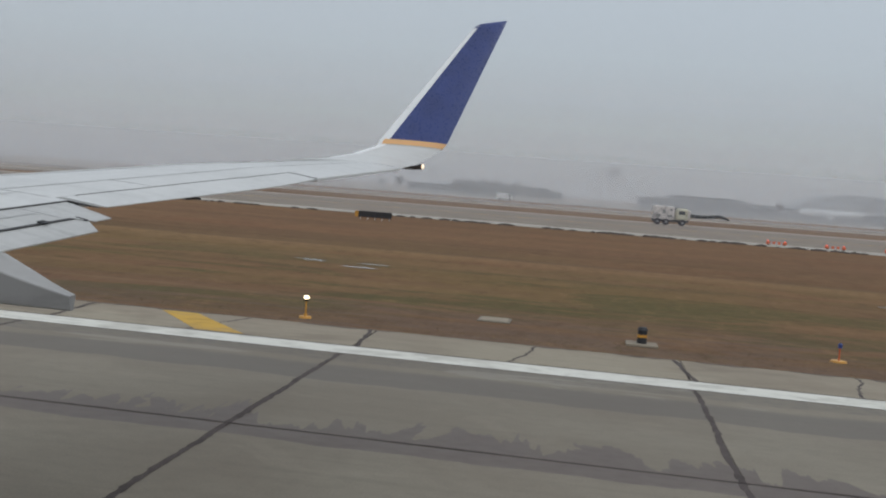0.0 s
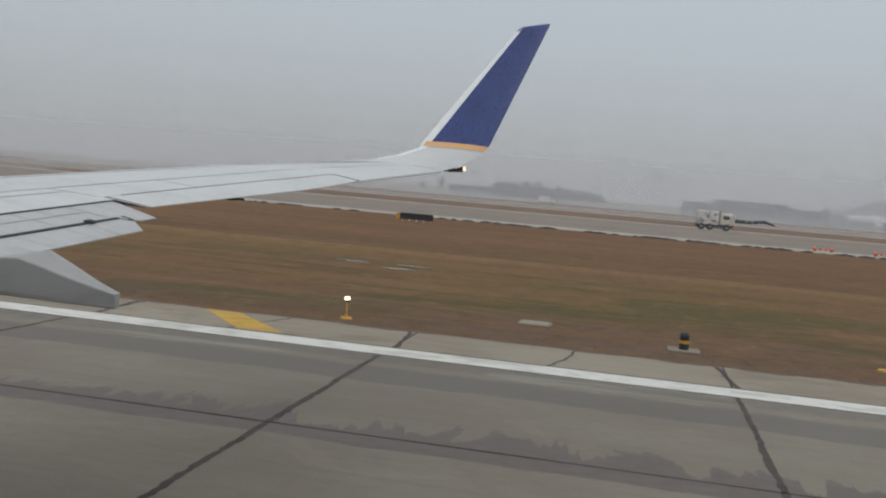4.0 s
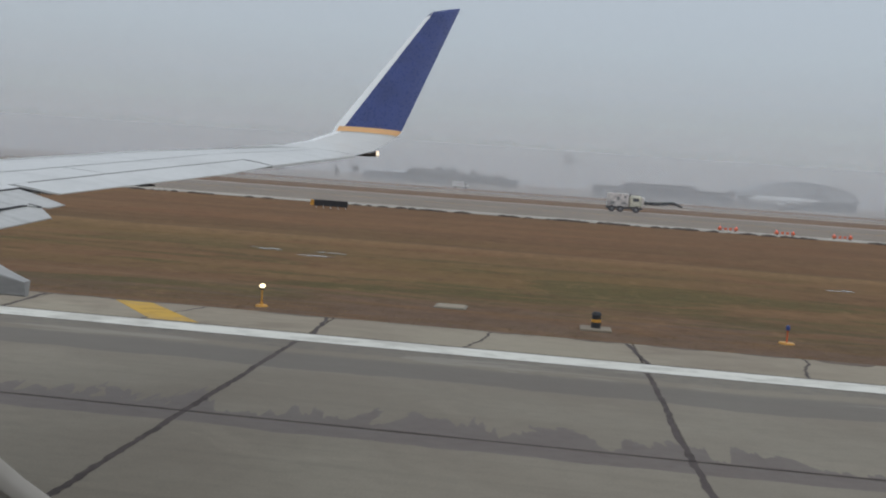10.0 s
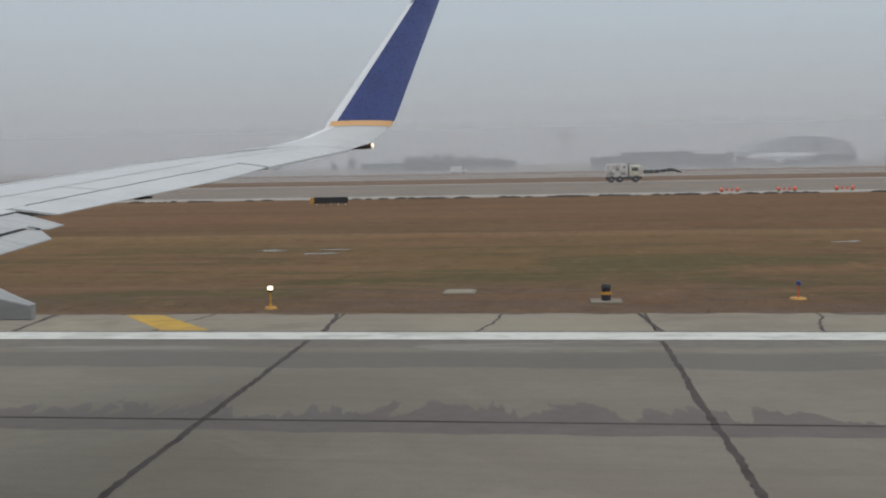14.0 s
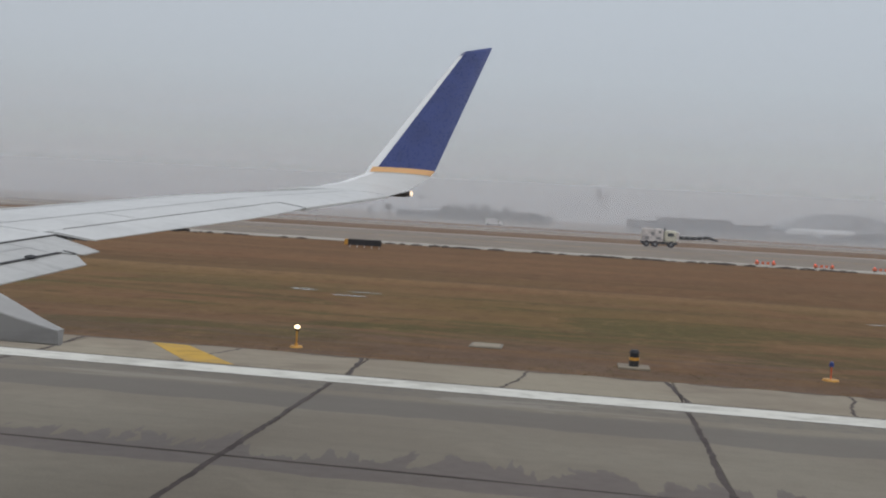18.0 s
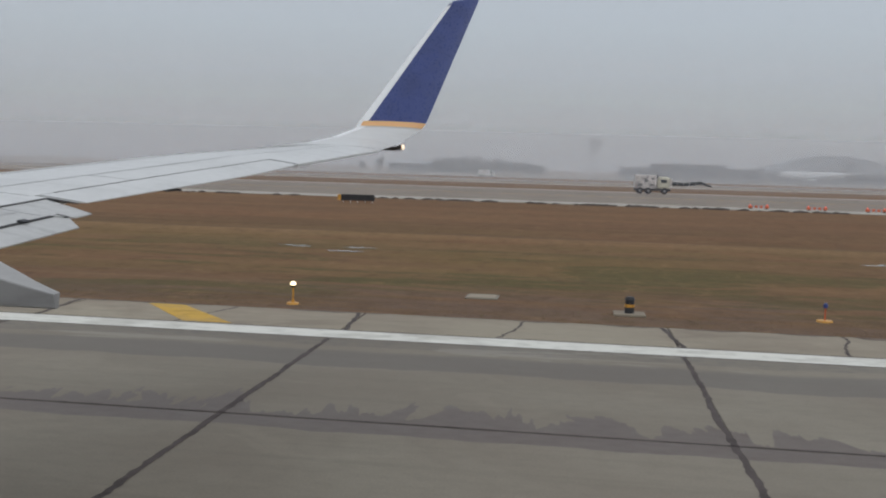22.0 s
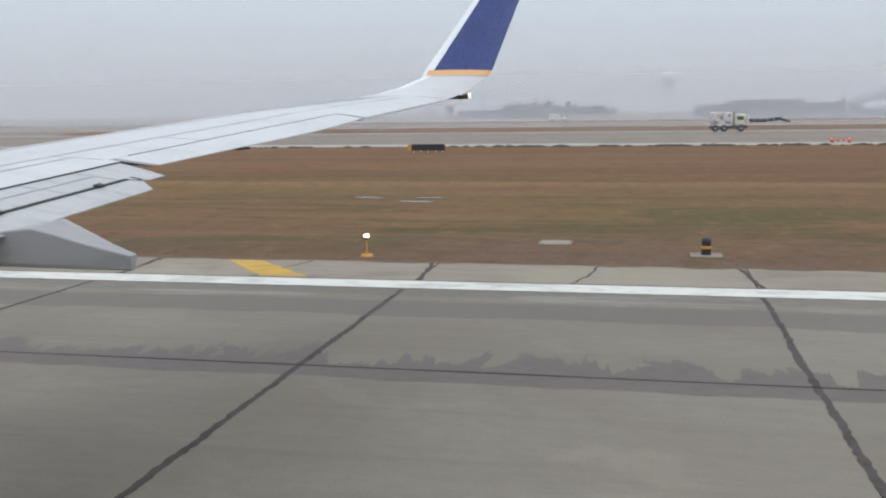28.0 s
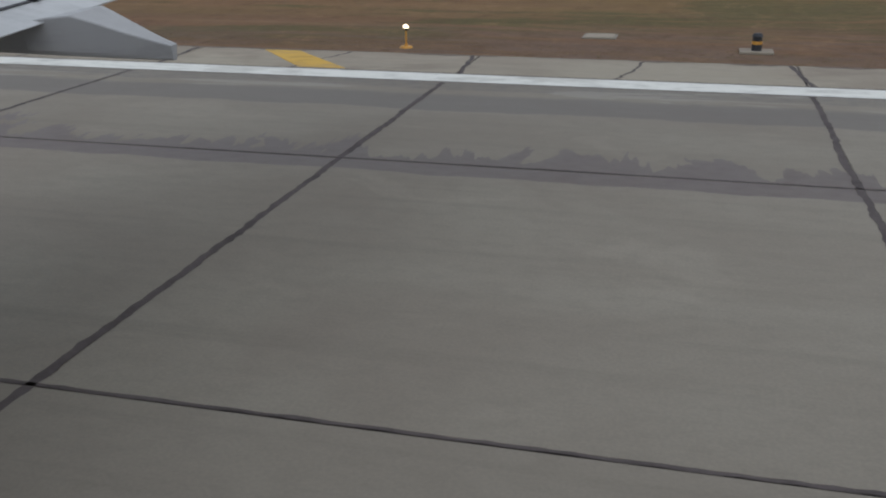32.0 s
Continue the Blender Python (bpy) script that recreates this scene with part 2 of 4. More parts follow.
def fog_sheet():
    k = Mat("fog", 1.0, 0, 0)
    for node in list(k.n):
        if node.type != "OUTPUT_MATERIAL":
            k.n.remove(node)
    out = next(node for node in k.n if node.type == "OUTPUT_MATERIAL")
    dif, tra, clear = (k.n.new("ShaderNodeBsdfDiffuse"), k.n.new("ShaderNodeBsdfTranslucent"), k.n.new("ShaderNodeBsdfTransparent"))
    dif.inputs[0].default_value = tra.inputs[0].default_value = (0.845, 0.862, 0.895, 1)
    shade = k.n.new("ShaderNodeMixShader")
    half = k.n.new("ShaderNodeMixShader")
    half.inputs[0].default_value = 0.5
    k.l.new(dif.outputs[0], half.inputs[1])
    k.l.new(tra.outputs[0], half.inputs[2])
    height = k.step(k.axis("Z"), 0.0, 55.0, 1.0, 0.006)
    thick = k.math("ADD", k.step(k.axis("Y"), 130, 320, 0.035, 0.345), k.step(k.axis("Y"), 800, 1150, 0.0, 0.75))
    k.put(shade.inputs[0], k.math("MULTIPLY", thick, height, True))
    k.l.new(clear.outputs[0], shade.inputs[1])
    k.l.new(half.outputs[0], shade.inputs[2])
    k.l.new(shade.outputs[0], out.inputs[0])
    return k.m


def glow(name, tone, power):
    k = Mat(name, 0.3)
    k.colour(tone)
    k.p.inputs["Emission Color"].default_value = (*tone, 1)
    k.p.inputs["Emission Strength"].default_value = power
    return k.m


def road_paint(name, tone):
    k = Mat(name, 0.7, 0, 0.3)
    wear = k.noise(2.2, (0.6, 1.3, 1), 5, 0.7)
    grit = k.noise(30, (1, 1, 1), 2)
    c = k.mix(k.step(wear, 0.46, 0.72, 0, 0.7), tone, tuple(v * 0.55 for v in tone))
    c = k.mix(k.step(k.noise(0.7, (0.5, 0.9, 1), 5, 0.72), 0.5, 0.62, 0, 0.30), c, (0.23, 0.205, 0.17))
    c = k.mix(k.step(grit, 0.55, 0.75, 0, 0.3), c, tuple(v * 0.5 for v in tone))
    k.colour(c).bump(grit, 0.2, 0.004)
    return k.m


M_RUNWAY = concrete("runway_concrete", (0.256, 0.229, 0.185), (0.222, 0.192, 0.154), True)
M_SHOULDER = concrete("shoulder_concrete", (0.352, 0.309, 0.238), (0.288, 0.242, 0.188), False)
M_TAXI = concrete("taxiway_concrete", (0.285, 0.234, 0.194), (0.218, 0.176, 0.145), False)
M_PALE = concrete("pale_edge_concrete", (0.50, 0.465, 0.415), (0.42, 0.38, 0.33), False)
M_ASPHALT = concrete("shoulder_asphalt", (0.118, 0.112, 0.110), (0.098, 0.092, 0.090), False)
M_SEAL = painted("bitumen_seal", (0.098, 0.082, 0.078), 0.85, 0.15, 0, 2.0, 0.15)
M_GRASS = grassland()
M_FOG = fog_sheet()
M_WHITE_PAINT = road_paint("white_marking", (0.68, 0.665, 0.61))
M_YELLOW_PAINT = road_paint("yellow_marking", (0.55, 0.33, 0.05))
M_WING = painted("wing_grey_white_paint", (0.59, 0.59, 0.587), 0.38, 0.05, 0, 0.8, 0.4, 0.22)
M_FLAP = painted("flap_paint", (0.455, 0.452, 0.446), 0.4, 0.07, 0, 1.2, 0.4, 0.55)
M_FAIRING = painted("fairing_paint", (0.36, 0.356, 0.354), 0.45, 0.10, 0, 1.4, 0.4, 0.3)
M_BLUE = painted("blue_livery_paint", (0.038, 0.061, 0.215), 0.3, 0.10, 0, 2.2, 0.5)
M_GOLD = painted("gold_livery_paint", (0.80, 0.46, 0.21), 0.4, 0.08)
M_METAL = painted("bare_leading_edge", (0.72, 0.725, 0.735), 0.3, 0.05, 0.3)
M_DARK = painted("dark_gap", (0.045, 0.043, 0.045), 0.7, 0.1)
M_SEAM = painted("panel_sealant", (0.42, 0.42, 0.43), 0.6, 0.1)
M_BLACK = painted("black_sheet_metal", (0.030, 0.030, 0.034), 0.6, 0.1)
M_YELLOW = painted("yellow_enamel", (0.60, 0.30, 0.05), 0.45, 0.15)
M_ORANGE = painted("orange_plastic", (0.65, 0.13, 0.05), 0.5, 0.15)
M_HULL = painted("fuselage_paint", (0.72, 0.72, 0.73), 0.35, 0.06, 0, 0.9)
M_EDGE = painted("leading_edge_paint", (0.86, 0.865, 0.875), 0.35, 0.05, 0, 0.9)
M_TRIM = painted("window_trim_plastic", (0.52, 0.475, 0.42), 0.6, 0.06, 0, 8)
M_CABIN = painted("cabin_lining", (0.22, 0.197, 0.188), 0.8, 0.08, 0, 4)
M_BAND = painted("shade_track_plastic", (0.27, 0.235, 0.175), 0.6, 0.06, 0, 6)
M_RUBBER = painted("black_rubber", (0.030, 0.026, 0.033), 0.8, 0.1, 0, 6)
M_FAR_WALL = painted("far_building_wall", (0.22, 0.215, 0.22), 0.9, 0.15, 0, 0.06)
M_TERMINAL = painted("terminal_brick", (0.175, 0.150, 0.156), 0.9, 0.15, 0, 0.1)
M_FAR_ROOF = painted("far_building_roof", (0.40, 0.41, 0.43), 0.9, 0.12, 0, 0.06)
M_FAR_GLASS = painted("far_window_glass", (0.05, 0.055, 0.065), 0.3, 0.1, 0, 0.3)
M_TOWER = painted("tower_white_paint", (0.66, 0.66, 0.66), 0.7, 0.1, 0, 0.2)
M_TRUCK = painted("stained_white_enamel", (0.60, 0.55, 0.53), 0.6, 0.25, 0, 0.9)
M_CREAM = painted("cream_enamel", (0.58, 0.55, 0.44), 0.5, 0.15, 0, 0.9)
M_BARK = painted("bark", (0.075, 0.062, 0.052), 0.95, 0.2, 0, 3)
M_TWIG = painted("bare_twigs", (0.135, 0.118, 0.108), 0.95, 0.2, 0, 0.8)
M_TUFT = blades("dry_grass_blades")
M_DIRT = painted("turned_earth", (0.075, 0.058, 0.048), 0.95, 0.2, 0, 1.5)
M_MUD = painted("edge_mud", (0.150, 0.112, 0.086), 0.95, 0.2, 0, 2.5)
M_PUDDLE = painted("meltwater", (0.22, 0.205, 0.19), 0.12, 0.1, 0, 0.6, 0.6)
M_GLOW = glow("lamp_lens", (1.0, 0.80, 0.50), 3.2)
M_RED_GLOW = glow("red_lamp_lens", (1.0, 0.16, 0.10), 0.7)
M_NAV = glow("tail_lamp_lens", (1.0, 0.80, 0.60), 0.9)

# ---- mesh helpers ----


def link_mesh(name, bm, material, smooth=False):
    bmesh.ops.recalc_face_normals(bm, faces=bm.faces)
    me = bpy.data.meshes.new(name)
    bm.to_mesh(me)
    bm.free()
    if smooth:
        for f in me.polygons:
            f.use_smooth = True
        me.set_sharp_from_angle(angle=radians(38))
    me.materials.append(material)
    return new(name, me)


def part(name, bm, material, parent, label="", smooth=False):
    ob = link_mesh(name, bm, material, smooth)
    ob.parent = parent
    return tagged(ob, label)


def thing(name, label, category, at=(0, 0, 0), group="", kind="", turn=0):
    ob = new(name)
    ob.matrix_basis = pose(*at, 0, 0, turn)
    return tagged(ob, label, category, group, kind)


def box(bm, lo, hi, bevel=0.0):
    made = bmesh.ops.create_cube(bm, size=1.0)["verts"]
    for v in made:
        v.co = Vector([lo[i] + (v.co[i] + 0.5) * (hi[i] - lo[i]) for i in range(3)])
    if bevel:
        edges = list({e for v in made for e in v.link_edges})
        bmesh.ops.bevel(bm, geom=edges, offset=bevel, segments=2, affect="EDGES", profile=0.5)
    return bm


def boxed(lo, hi, bevel=0.0):
    return box(bmesh.new(), lo, hi, bevel)


def tube(bm, a, b, r0, r1=None, sides=12, caps=True):
    r1 = r0 if r1 is None else r1
    a, b = Vector(a), Vector(b)
    turn = (b - a).to_track_quat("Z", "Y").to_matrix()
    rings = []
    for c, r in ((a, r0), (b, r1)):
        rings.append([bm.verts.new(c + turn @ Vector((r * math.cos(i * math.tau / sides), r * math.sin(i * math.tau / sides), 0))) for i in range(sides)])
    for i in range(sides):
        j = (i + 1) % sides
        bm.faces.new((rings[0][i], rings[0][j], rings[1][j], rings[1][i]))
    if caps:
        bm.faces.new(rings[0][::-1])
        bm.faces.new(rings[1])
    return bm


def loft(bm, loops, close=True, cap=True):
    rings = [[bm.verts.new(p) for p in loop] for loop in loops]
    n = len(rings[0])
    for a, b in zip(rings, rings[1:]):
        for i in range(n if close else n - 1):
            j = (i + 1) % n
            bm.faces.new((a[i], a[j], b[j], b[i]))
    if cap and close:
        bm.faces.new(rings[0][::-1])
        bm.faces.new(rings[-1])
    return bm


# ---- ground, taxiways, fog ----
G0 = -0.05


def flat(name, x0, x1, y0, y1, z, material, label, category, nx=1):
    bm = bmesh.new()
    for i in range(nx):
        a, b = x0 + (x1 - x0) * i / nx, x0 + (x1 - x0) * (i + 1) / nx
        box(bm, (a, y0, z - 0.3), (b, y1, z))
    return tagged(link_mesh(name, bm, material), label, category, kind="structure")




def swell(x, y):
    """The lie of the grass strip: a low crest with a shallow ditch behind it, dying out along the runway."""
    fade = float(np.interp(abs(x), (110, 150), (1, 0)))
    crest = float(np.interp(y, (46.5, 49, 50.6, 51.8, 55, 60, 68), (0, 0.07, 0.13, 0.09, -0.11, -0.06, 0)))
    bumps = float(np.interp(y, (29, 34, 92, 100), (0, 1, 1, 0))) * 0.05 * noise.noise(Vector((x * 0.08, y * 0.16, 3.1)))
    return G0 + fade * (crest + bumps)


xs = [-4000 + 250 * i for i in range(16)] + [-150 + 3 * i for i in range(101)] + [250 + 250 * i for i in range(16)]
ys = [-4000 + 250 * i for i in range(16)] + [-60, 0, 24, 29] + [30 + 2 * i for i in range(36)] + [104, 150, 250] + [500 + 250 * i for i in range(15)]
ys = sorted(ys + [49, 50.6, 51.8, 55])
bm = bmesh.new()
rows = [[bm.verts.new((x, y, swell(x, y))) for x in xs] for y in ys]
for low, high in zip(rows, rows[1:]):
    for i in range(len(xs) - 1):
        bm.faces.new((low[i], low[i + 1], high[i + 1], high[i]))
ground = tagged(link_mesh("ground", bm, M_GRASS, True), "brown winter grass reaching into the fog", "ground", kind="structure")

for name, y0, y1, label in (("taxiway_near", 104.5, 170, "grey-brown concrete taxiway beyond the grass strip"),
                            ("taxiway_middle", 222, 276, "second concrete taxiway in haze"),
                            ("taxiway_far", 340, 480, "wide concrete apron fading into fog")):
    flat(name, -1000, 1000, y0 + 7.004, y1 - 5.004, 0.0, M_TAXI, label, "taxiway", 4)
    for near, far in ((y0, y0 + 7), (y1 - 5, y1)):
        flat("taxiway_edge", -1000, 1000, near, far, 0.006, M_PALE, "pale concrete edge strip along a taxiway", "taxiway edge")

for y, name in ((137, "taxi_line_near"), (249, "taxi_line_far")):
    tagged(link_mesh(name, boxed((-1000, y - 0.16, -0.01), (1000, y + 0.16, 0.006)), M_YELLOW_PAINT), "faded yellow taxiway centre line", "marking", kind="structure")

for y in (100, 140, 190, 255, 340, 500, 760, 1200):
    bm = bmesh.new()
    bm.faces.new([bm.verts.new(p) for p in ((-3500, y, -0.2), (3500, y, -0.2), (3500, y, 0.5 * y), (-3500, y, 0.5 * y))])
    tagged(link_mesh("fog_bank", bm, M_FOG), "grey ground fog thickening over the airfield", "fog", kind="stuff")

# ---- the airliner ----
airliner = thing("airliner", "white airliner wing with blue winglet on the runway", "aircraft")


def lerp(y, ys, vs):
    return float(np.interp(y, ys, vs))


def x_te(y):
    return -5.09 + 0.225 * y - lerp(y, (6, 8.2, 9.76, 10.9), (0.28, 0.23, 0.10, 0.0))


def z_te(y):
    return lerp(y, (0, 7.81, 11.8, 14.8, 15.6), (2.476, 3.335, 3.776, 4.02, 4.08))


def chord(y):
    return 1.6 + 0.293 * (15.5 - y) - lerp(y, (6, 8.2, 9.76, 10.9), (0.28, 0.23, 0.10, 0.0))


def skin(y, s, lift=0.0):
    """The upper skin at span y, a share s of the chord ahead of the trailing edge."""
    c = chord(y)
    return Vector((x_te(y) - s * c, y, z_te(y) + c * (0.22 * s * (1 - s) - 0.046 * s) + lift))


def belly(y, s):
    c = chord(y)
    up = skin(y, s)
    depth = 0.11 * c * (max(0.0, 1 - (2 * min(1.0, s * 0.95 + 0.02) - 1) ** 2) ** 0.5) * (0.25 + 0.75 * s) + 0.015
    return Vector((up.x, y, up.z - depth))


def patch_mesh(y0, y1, s0, s1, lift, thick, ny=12, ns=4, end=0.0):
    """A thin curved panel that follows the upper skin; end slants its outer end."""
    bm = bmesh.new()
    loops = []
    for i in range(ny + 1):
        top, low = [], []
        for j in range(ns + 1):
            f = j / ns
            yy = y0 + (y1 - y0) * i / ny
            lo, hi = s0(yy) if callable(s0) else s0, s1(yy) if callable(s1) else s1
            s = lo + (hi - lo) * f
            y = yy + end * (i / ny) * (s - lo)
            p = skin(y, s, lift)
            top.append(p)
            low.append(p - Vector((0, 0, thick * (0.15 + 0.85 * f))))
        loops.append(top + low[::-1])
    return loft(bm, loops)


# the wing is laid out on straight chords, then swung back to its true sweep
SWING = Matrix.Translation((0, 0, 0.045)) @ Matrix.Rotation(radians(4.6), 4, "Z")


def wing_part(name, bm, material, parent, label="", smooth=False):
    bm.transform(SWING)
    return part(name, bm, material, parent, label, smooth)


# wing box: fixed skin ahead of the flaps inboard, of the aileron outboard, whole near the tip
def wing_loops(y0, y1, cut, n):
    loops = []
    for i in range(n + 1):
        y = y0 + (y1 - y0) * i / n
        c0 = cut(y)
        ss = [c0 + (1 - c0) * (0.5 - 0.5 * math.cos(math.pi * j / 14)) for j in range(15)]
        loops.append([skin(y, s) for s in ss] + [belly(y, s) for s in ss[::-1]])
    return loops


def hinge(y):
    return lerp(y, (8.19, 10.5, 11.81), (0.150, 0.150, 0.132))


wing_part("inner_wing", loft(bmesh.new(), wing_loops(0.1, 8.19, lambda y: 0.118, 16)), M_WING, airliner, "white inner wing skin", True)
wing_part("outer_wing", loft(bmesh.new(), wing_loops(8.19, 11.78, hinge, 12)), M_WING, airliner, "white outer wing skin", True)
wing_part("wing_tip", loft(bmesh.new(), wing_loops(11.78, 14.7, lambda y: 0.0, 10)), M_WING, airliner, "white wing end", True)

aileron = wing_part("aileron", patch_mesh(8.26, 11.75, lambda y: lerp(y, (8.26, 8.9, 10.5), (0.030, 0.023, 0.0)), lambda y: hinge(y) - 0.004, 0.0, 0.05, 14, 3), M_WING, airliner, "white aileron behind a dark hinge gap")
wing_part("aileron_spar", patch_mesh(8.2, 11.77, 0.11, 0.18, -0.045, 0.03, 10, 2), M_DARK, airliner)
wing_part("hinge_gap", patch_mesh(8.42, 11.78, lambda y: hinge(y) - 0.004, hinge, 0.0025, 0.02, 14, 1), M_DARK, aileron)
wing_part("end_gap", patch_mesh(11.755, 11.78, 0.0, 0.134, 0.003, 0.02, 1, 3), M_DARK, aileron)

# flaps, run out aft and a little down
wing_part("spoiler_gap", patch_mesh(2.0, 8.18, 0.113, 0.119, -0.004, 0.04, 12, 1), M_DARK, airliner)
fore = wing_part("fore_flap", patch_mesh(2.0, 8.0, lambda y: -0.034 if y > 7.7 else 0.008, 0.114, -0.011, 0.05, 60, 3, 1.1), M_FLAP, airliner, "pale grey fore flap, run out")
wing_part("flap_gap", patch_mesh(2.0, 7.78, 0.0005, 0.0085, -0.012, 0.04, 12, 1), M_DARK, fore)
wing_part("flap_gap", patch_mesh(7.755, 7.785, -0.022, 0.008, -0.0100, 0.03, 2, 3), M_DARK, fore)
wing_part("flap_seam", patch_mesh(2.0, 7.6, 0.062, 0.0655, -0.0075, 0.004, 10, 1), M_SEAM, fore)
for y in (7.62, 7.05, 6.45, 5.6):
    wing_part("flap_seam", patch_mesh(y, y + 0.012, 0.012, 0.108, -0.0075, 0.004, 1, 3), M_SEAM, fore)
wing_part("flap_bracket", patch_mesh(7.35, 7.42, -0.005, 0.011, 0.002, 0.03, 1, 1), M_BLACK, fore)
wing_part("flap_bracket", patch_mesh(6.33, 6.40, -0.005, 0.011, 0.002, 0.03, 1, 1), M_BLACK, fore)
aft = wing_part("aft_flap", patch_mesh(2.0, 7.60, -0.078, 0.004, -0.022, 0.05, 12, 3, 3.2), M_FLAP, airliner, "pale grey aft flap, run out")
wing_part("flap_end_gap", patch_mesh(8.185, 8.208, 0.036, 0.119, -0.004, 0.02, 1, 3), M_DARK, airliner)

# seams on the skin
for y0, y1, s in ((2.0, 14.4, 0.288), (8.2, 14.3, 0.56), (2.0, 8.1, 0.235)):
    wing_part("skin_seam", patch_mesh(y0, y1, s, s + 0.004, 0.0025, 0.003, 18, 1), M_SEAM, airliner)
for y in (6.6, 8.15, 9.4):
    wing_part("skin_seam", patch_mesh(y, y + 0.012, 0.155, 0.29, 0.0025, 0.003, 1, 5), M_SEAM, airliner)

# winglet: sections from trailing to leading edge, swept up from the wing end
W_SECTIONS = (
    (14.70, x_te(14.70), z_te(14.70), x_te(14.70) - chord(14.70), z_te(14.70) - 0.02, 0.15),
    (15.10, -1.70, 4.06, -3.05, 4.085, 0.13),
    (15.45, -1.60, 4.12, -2.70, 4.19, 0.12),
    (15.66, -1.46, 4.22, -2.45, 4.31, 0.11),
    (15.77, -1.28, 4.355, -2.325, 4.372, 0.10),
    (15.815, -1.185, 4.475, -2.275, 4.488, 0.095),
    (16.34, -0.385, 6.58, -0.90, 6.485, 0.05),
    (16.36, -0.375, 6.62, -0.83, 6.535, 0.02),
)


def winglet_at(f):
    """A winglet section at f along the list, as trailing and leading point, thickness and outward normal."""
    i = min(int(f), len(W_SECTIONS) - 2)
    a, b = W_SECTIONS[i], W_SECTIONS[i + 1]
    g = f - i
    y, xt, zt, xl, zl, th = [a[j] + (b[j] - a[j]) * g for j in range(6)]
    dy, dz = b[0] - a[0], 0.5 * (b[2] + b[4] - a[2] - a[4])
    n = Vector((0, -dz, dy)).normalized()
    return Vector((xt, y, zt)), Vector((xl, y, zl)), th, n


def winglet_patch(f0, f1, s0, s1, lift, n=6, m=6):
    bm = bmesh.new()
    loops = []
    for i in range(n + 1):
        te, le, th, nor = winglet_at(f0 + (f1 - f0) * i / n)
        ss = [s0 + (s1 - s0) * j / m for j in range(m + 1)]
        bulge = [th * 0.5 * (4 * max(0.0, s) * max(0.0, 1 - s)) ** 0.6 + lift for s in ss]
        up = [te.lerp(le, s) + nor * b for s, b in zip(ss, bulge)]
        lo = [te.lerp(le, s) - nor * b for s, b in zip(ss, bulge)][::-1]
        loops.append(up + lo)
    return loft(bm, loops)


winglet = wing_part("winglet", winglet_patch(0, 7, 0.0, 1.0, 0.0, 42, 12), M_WING, airliner, "upswept winglet, white edge, blue face", True)
wing_part("blue_panel", winglet_patch(5.0, 6.97, -0.004, 0.858, 0.003, 12, 8), M_BLUE, winglet, "deep blue painted winglet face")
wing_part("gold_stripe", winglet_patch(4.28, 4.985, -0.004, 0.94, 0.006, 3, 10), M_GOLD, winglet, "narrow gold stripe")

wing_part("leading_edge", winglet_patch(1.0, 5.98, 0.861, 1.0, 0.002, 24, 6), M_EDGE, winglet, "bright white leading edge", True)
wing_part("blue_tip", winglet_patch(5.985, 6.99, 0.83, 0.995, 0.003, 3, 6), M_BLUE, winglet)

nav = wing_part("tail_light", tube(tube(bmesh.new(), (-2.15, 15.48, 4.035), (-1.66, 15.6, 4.055), 0.01, 0.032), (-1.66, 15.6, 4.055), (-1.545, 15.6, 4.078), 0.032, 0.044), M_SEAL, airliner, "dark position lamp housing at the wing end")
wing_part("lens", tube(bmesh.new(), (-1.545, 15.6, 4.08), (-1.51, 15.6, 4.082), 0.046, 0.036), M_NAV, nav, "small lit lens")

# flap track fairings: blunt-ended canoes below the flaps


def fairing(y, x_tip, z_low, length, width):
    """Flat leaning sides, a hard crease and a sloping roof that narrows to a blunt end."""
    loops = []
    for i in range(19):
        d = length * (i / 18) ** 1.7
        low = z_low + 0.032 * d
        crease = z_low + lerp(d, (0, 0.25, 0.62, 0.80, 1.2, length), (0.098, 0.178, 0.300, 0.285, 0.215, 0.16))
        top = crease + lerp(d, (0, 0.25, 0.50, 0.62, 0.80, length), (0.006, 0.052, 0.092, 0.035, -0.02, -0.03))
        w = 0.5 * width * lerp(d, (0, 0.3, 1.0), (0.24, 0.65, 1.0))
        half = ((0.44 * w, low), (0.62 * w, low + 0.010), (0.70 * w, low + 0.035), (w, crease - 0.006), (0.975 * w, crease + 0.004), (0.22 * w, top - 0.004), (0.08 * w, top))
        ring = half + tuple((-py, pz) for py, pz in half[::-1])
        loops.append([Vector((x_tip - d, y + py, pz)) for py, pz in ring])
    return loft(bmesh.new(), loops)


wing_part("flap_track_fairing", fairing(6.2, -2.87, 2.80, 3.2, 0.38), M_FAIRING, airliner, "grey boat-shaped flap track fairing")
wing_part("hinge_fairing", tube(tube(bmesh.new(), (-3.50, 9.7, 3.50), (-3.34, 9.7, 3.488), 0.012, 0.024, 10), (-3.34, 9.7, 3.488), (-3.20, 9.7, 3.49), 0.024, 0.008, 10), M_DARK, airliner, "small dark hinge fairing under the aileron", True)

# fuselage barrel round the camera, with the cabin window
HULL_Y, HULL_Z, HULL_R = -1.62, 3.22, 1.88
WIN_X, WIN_Z = 0.05, 3.90


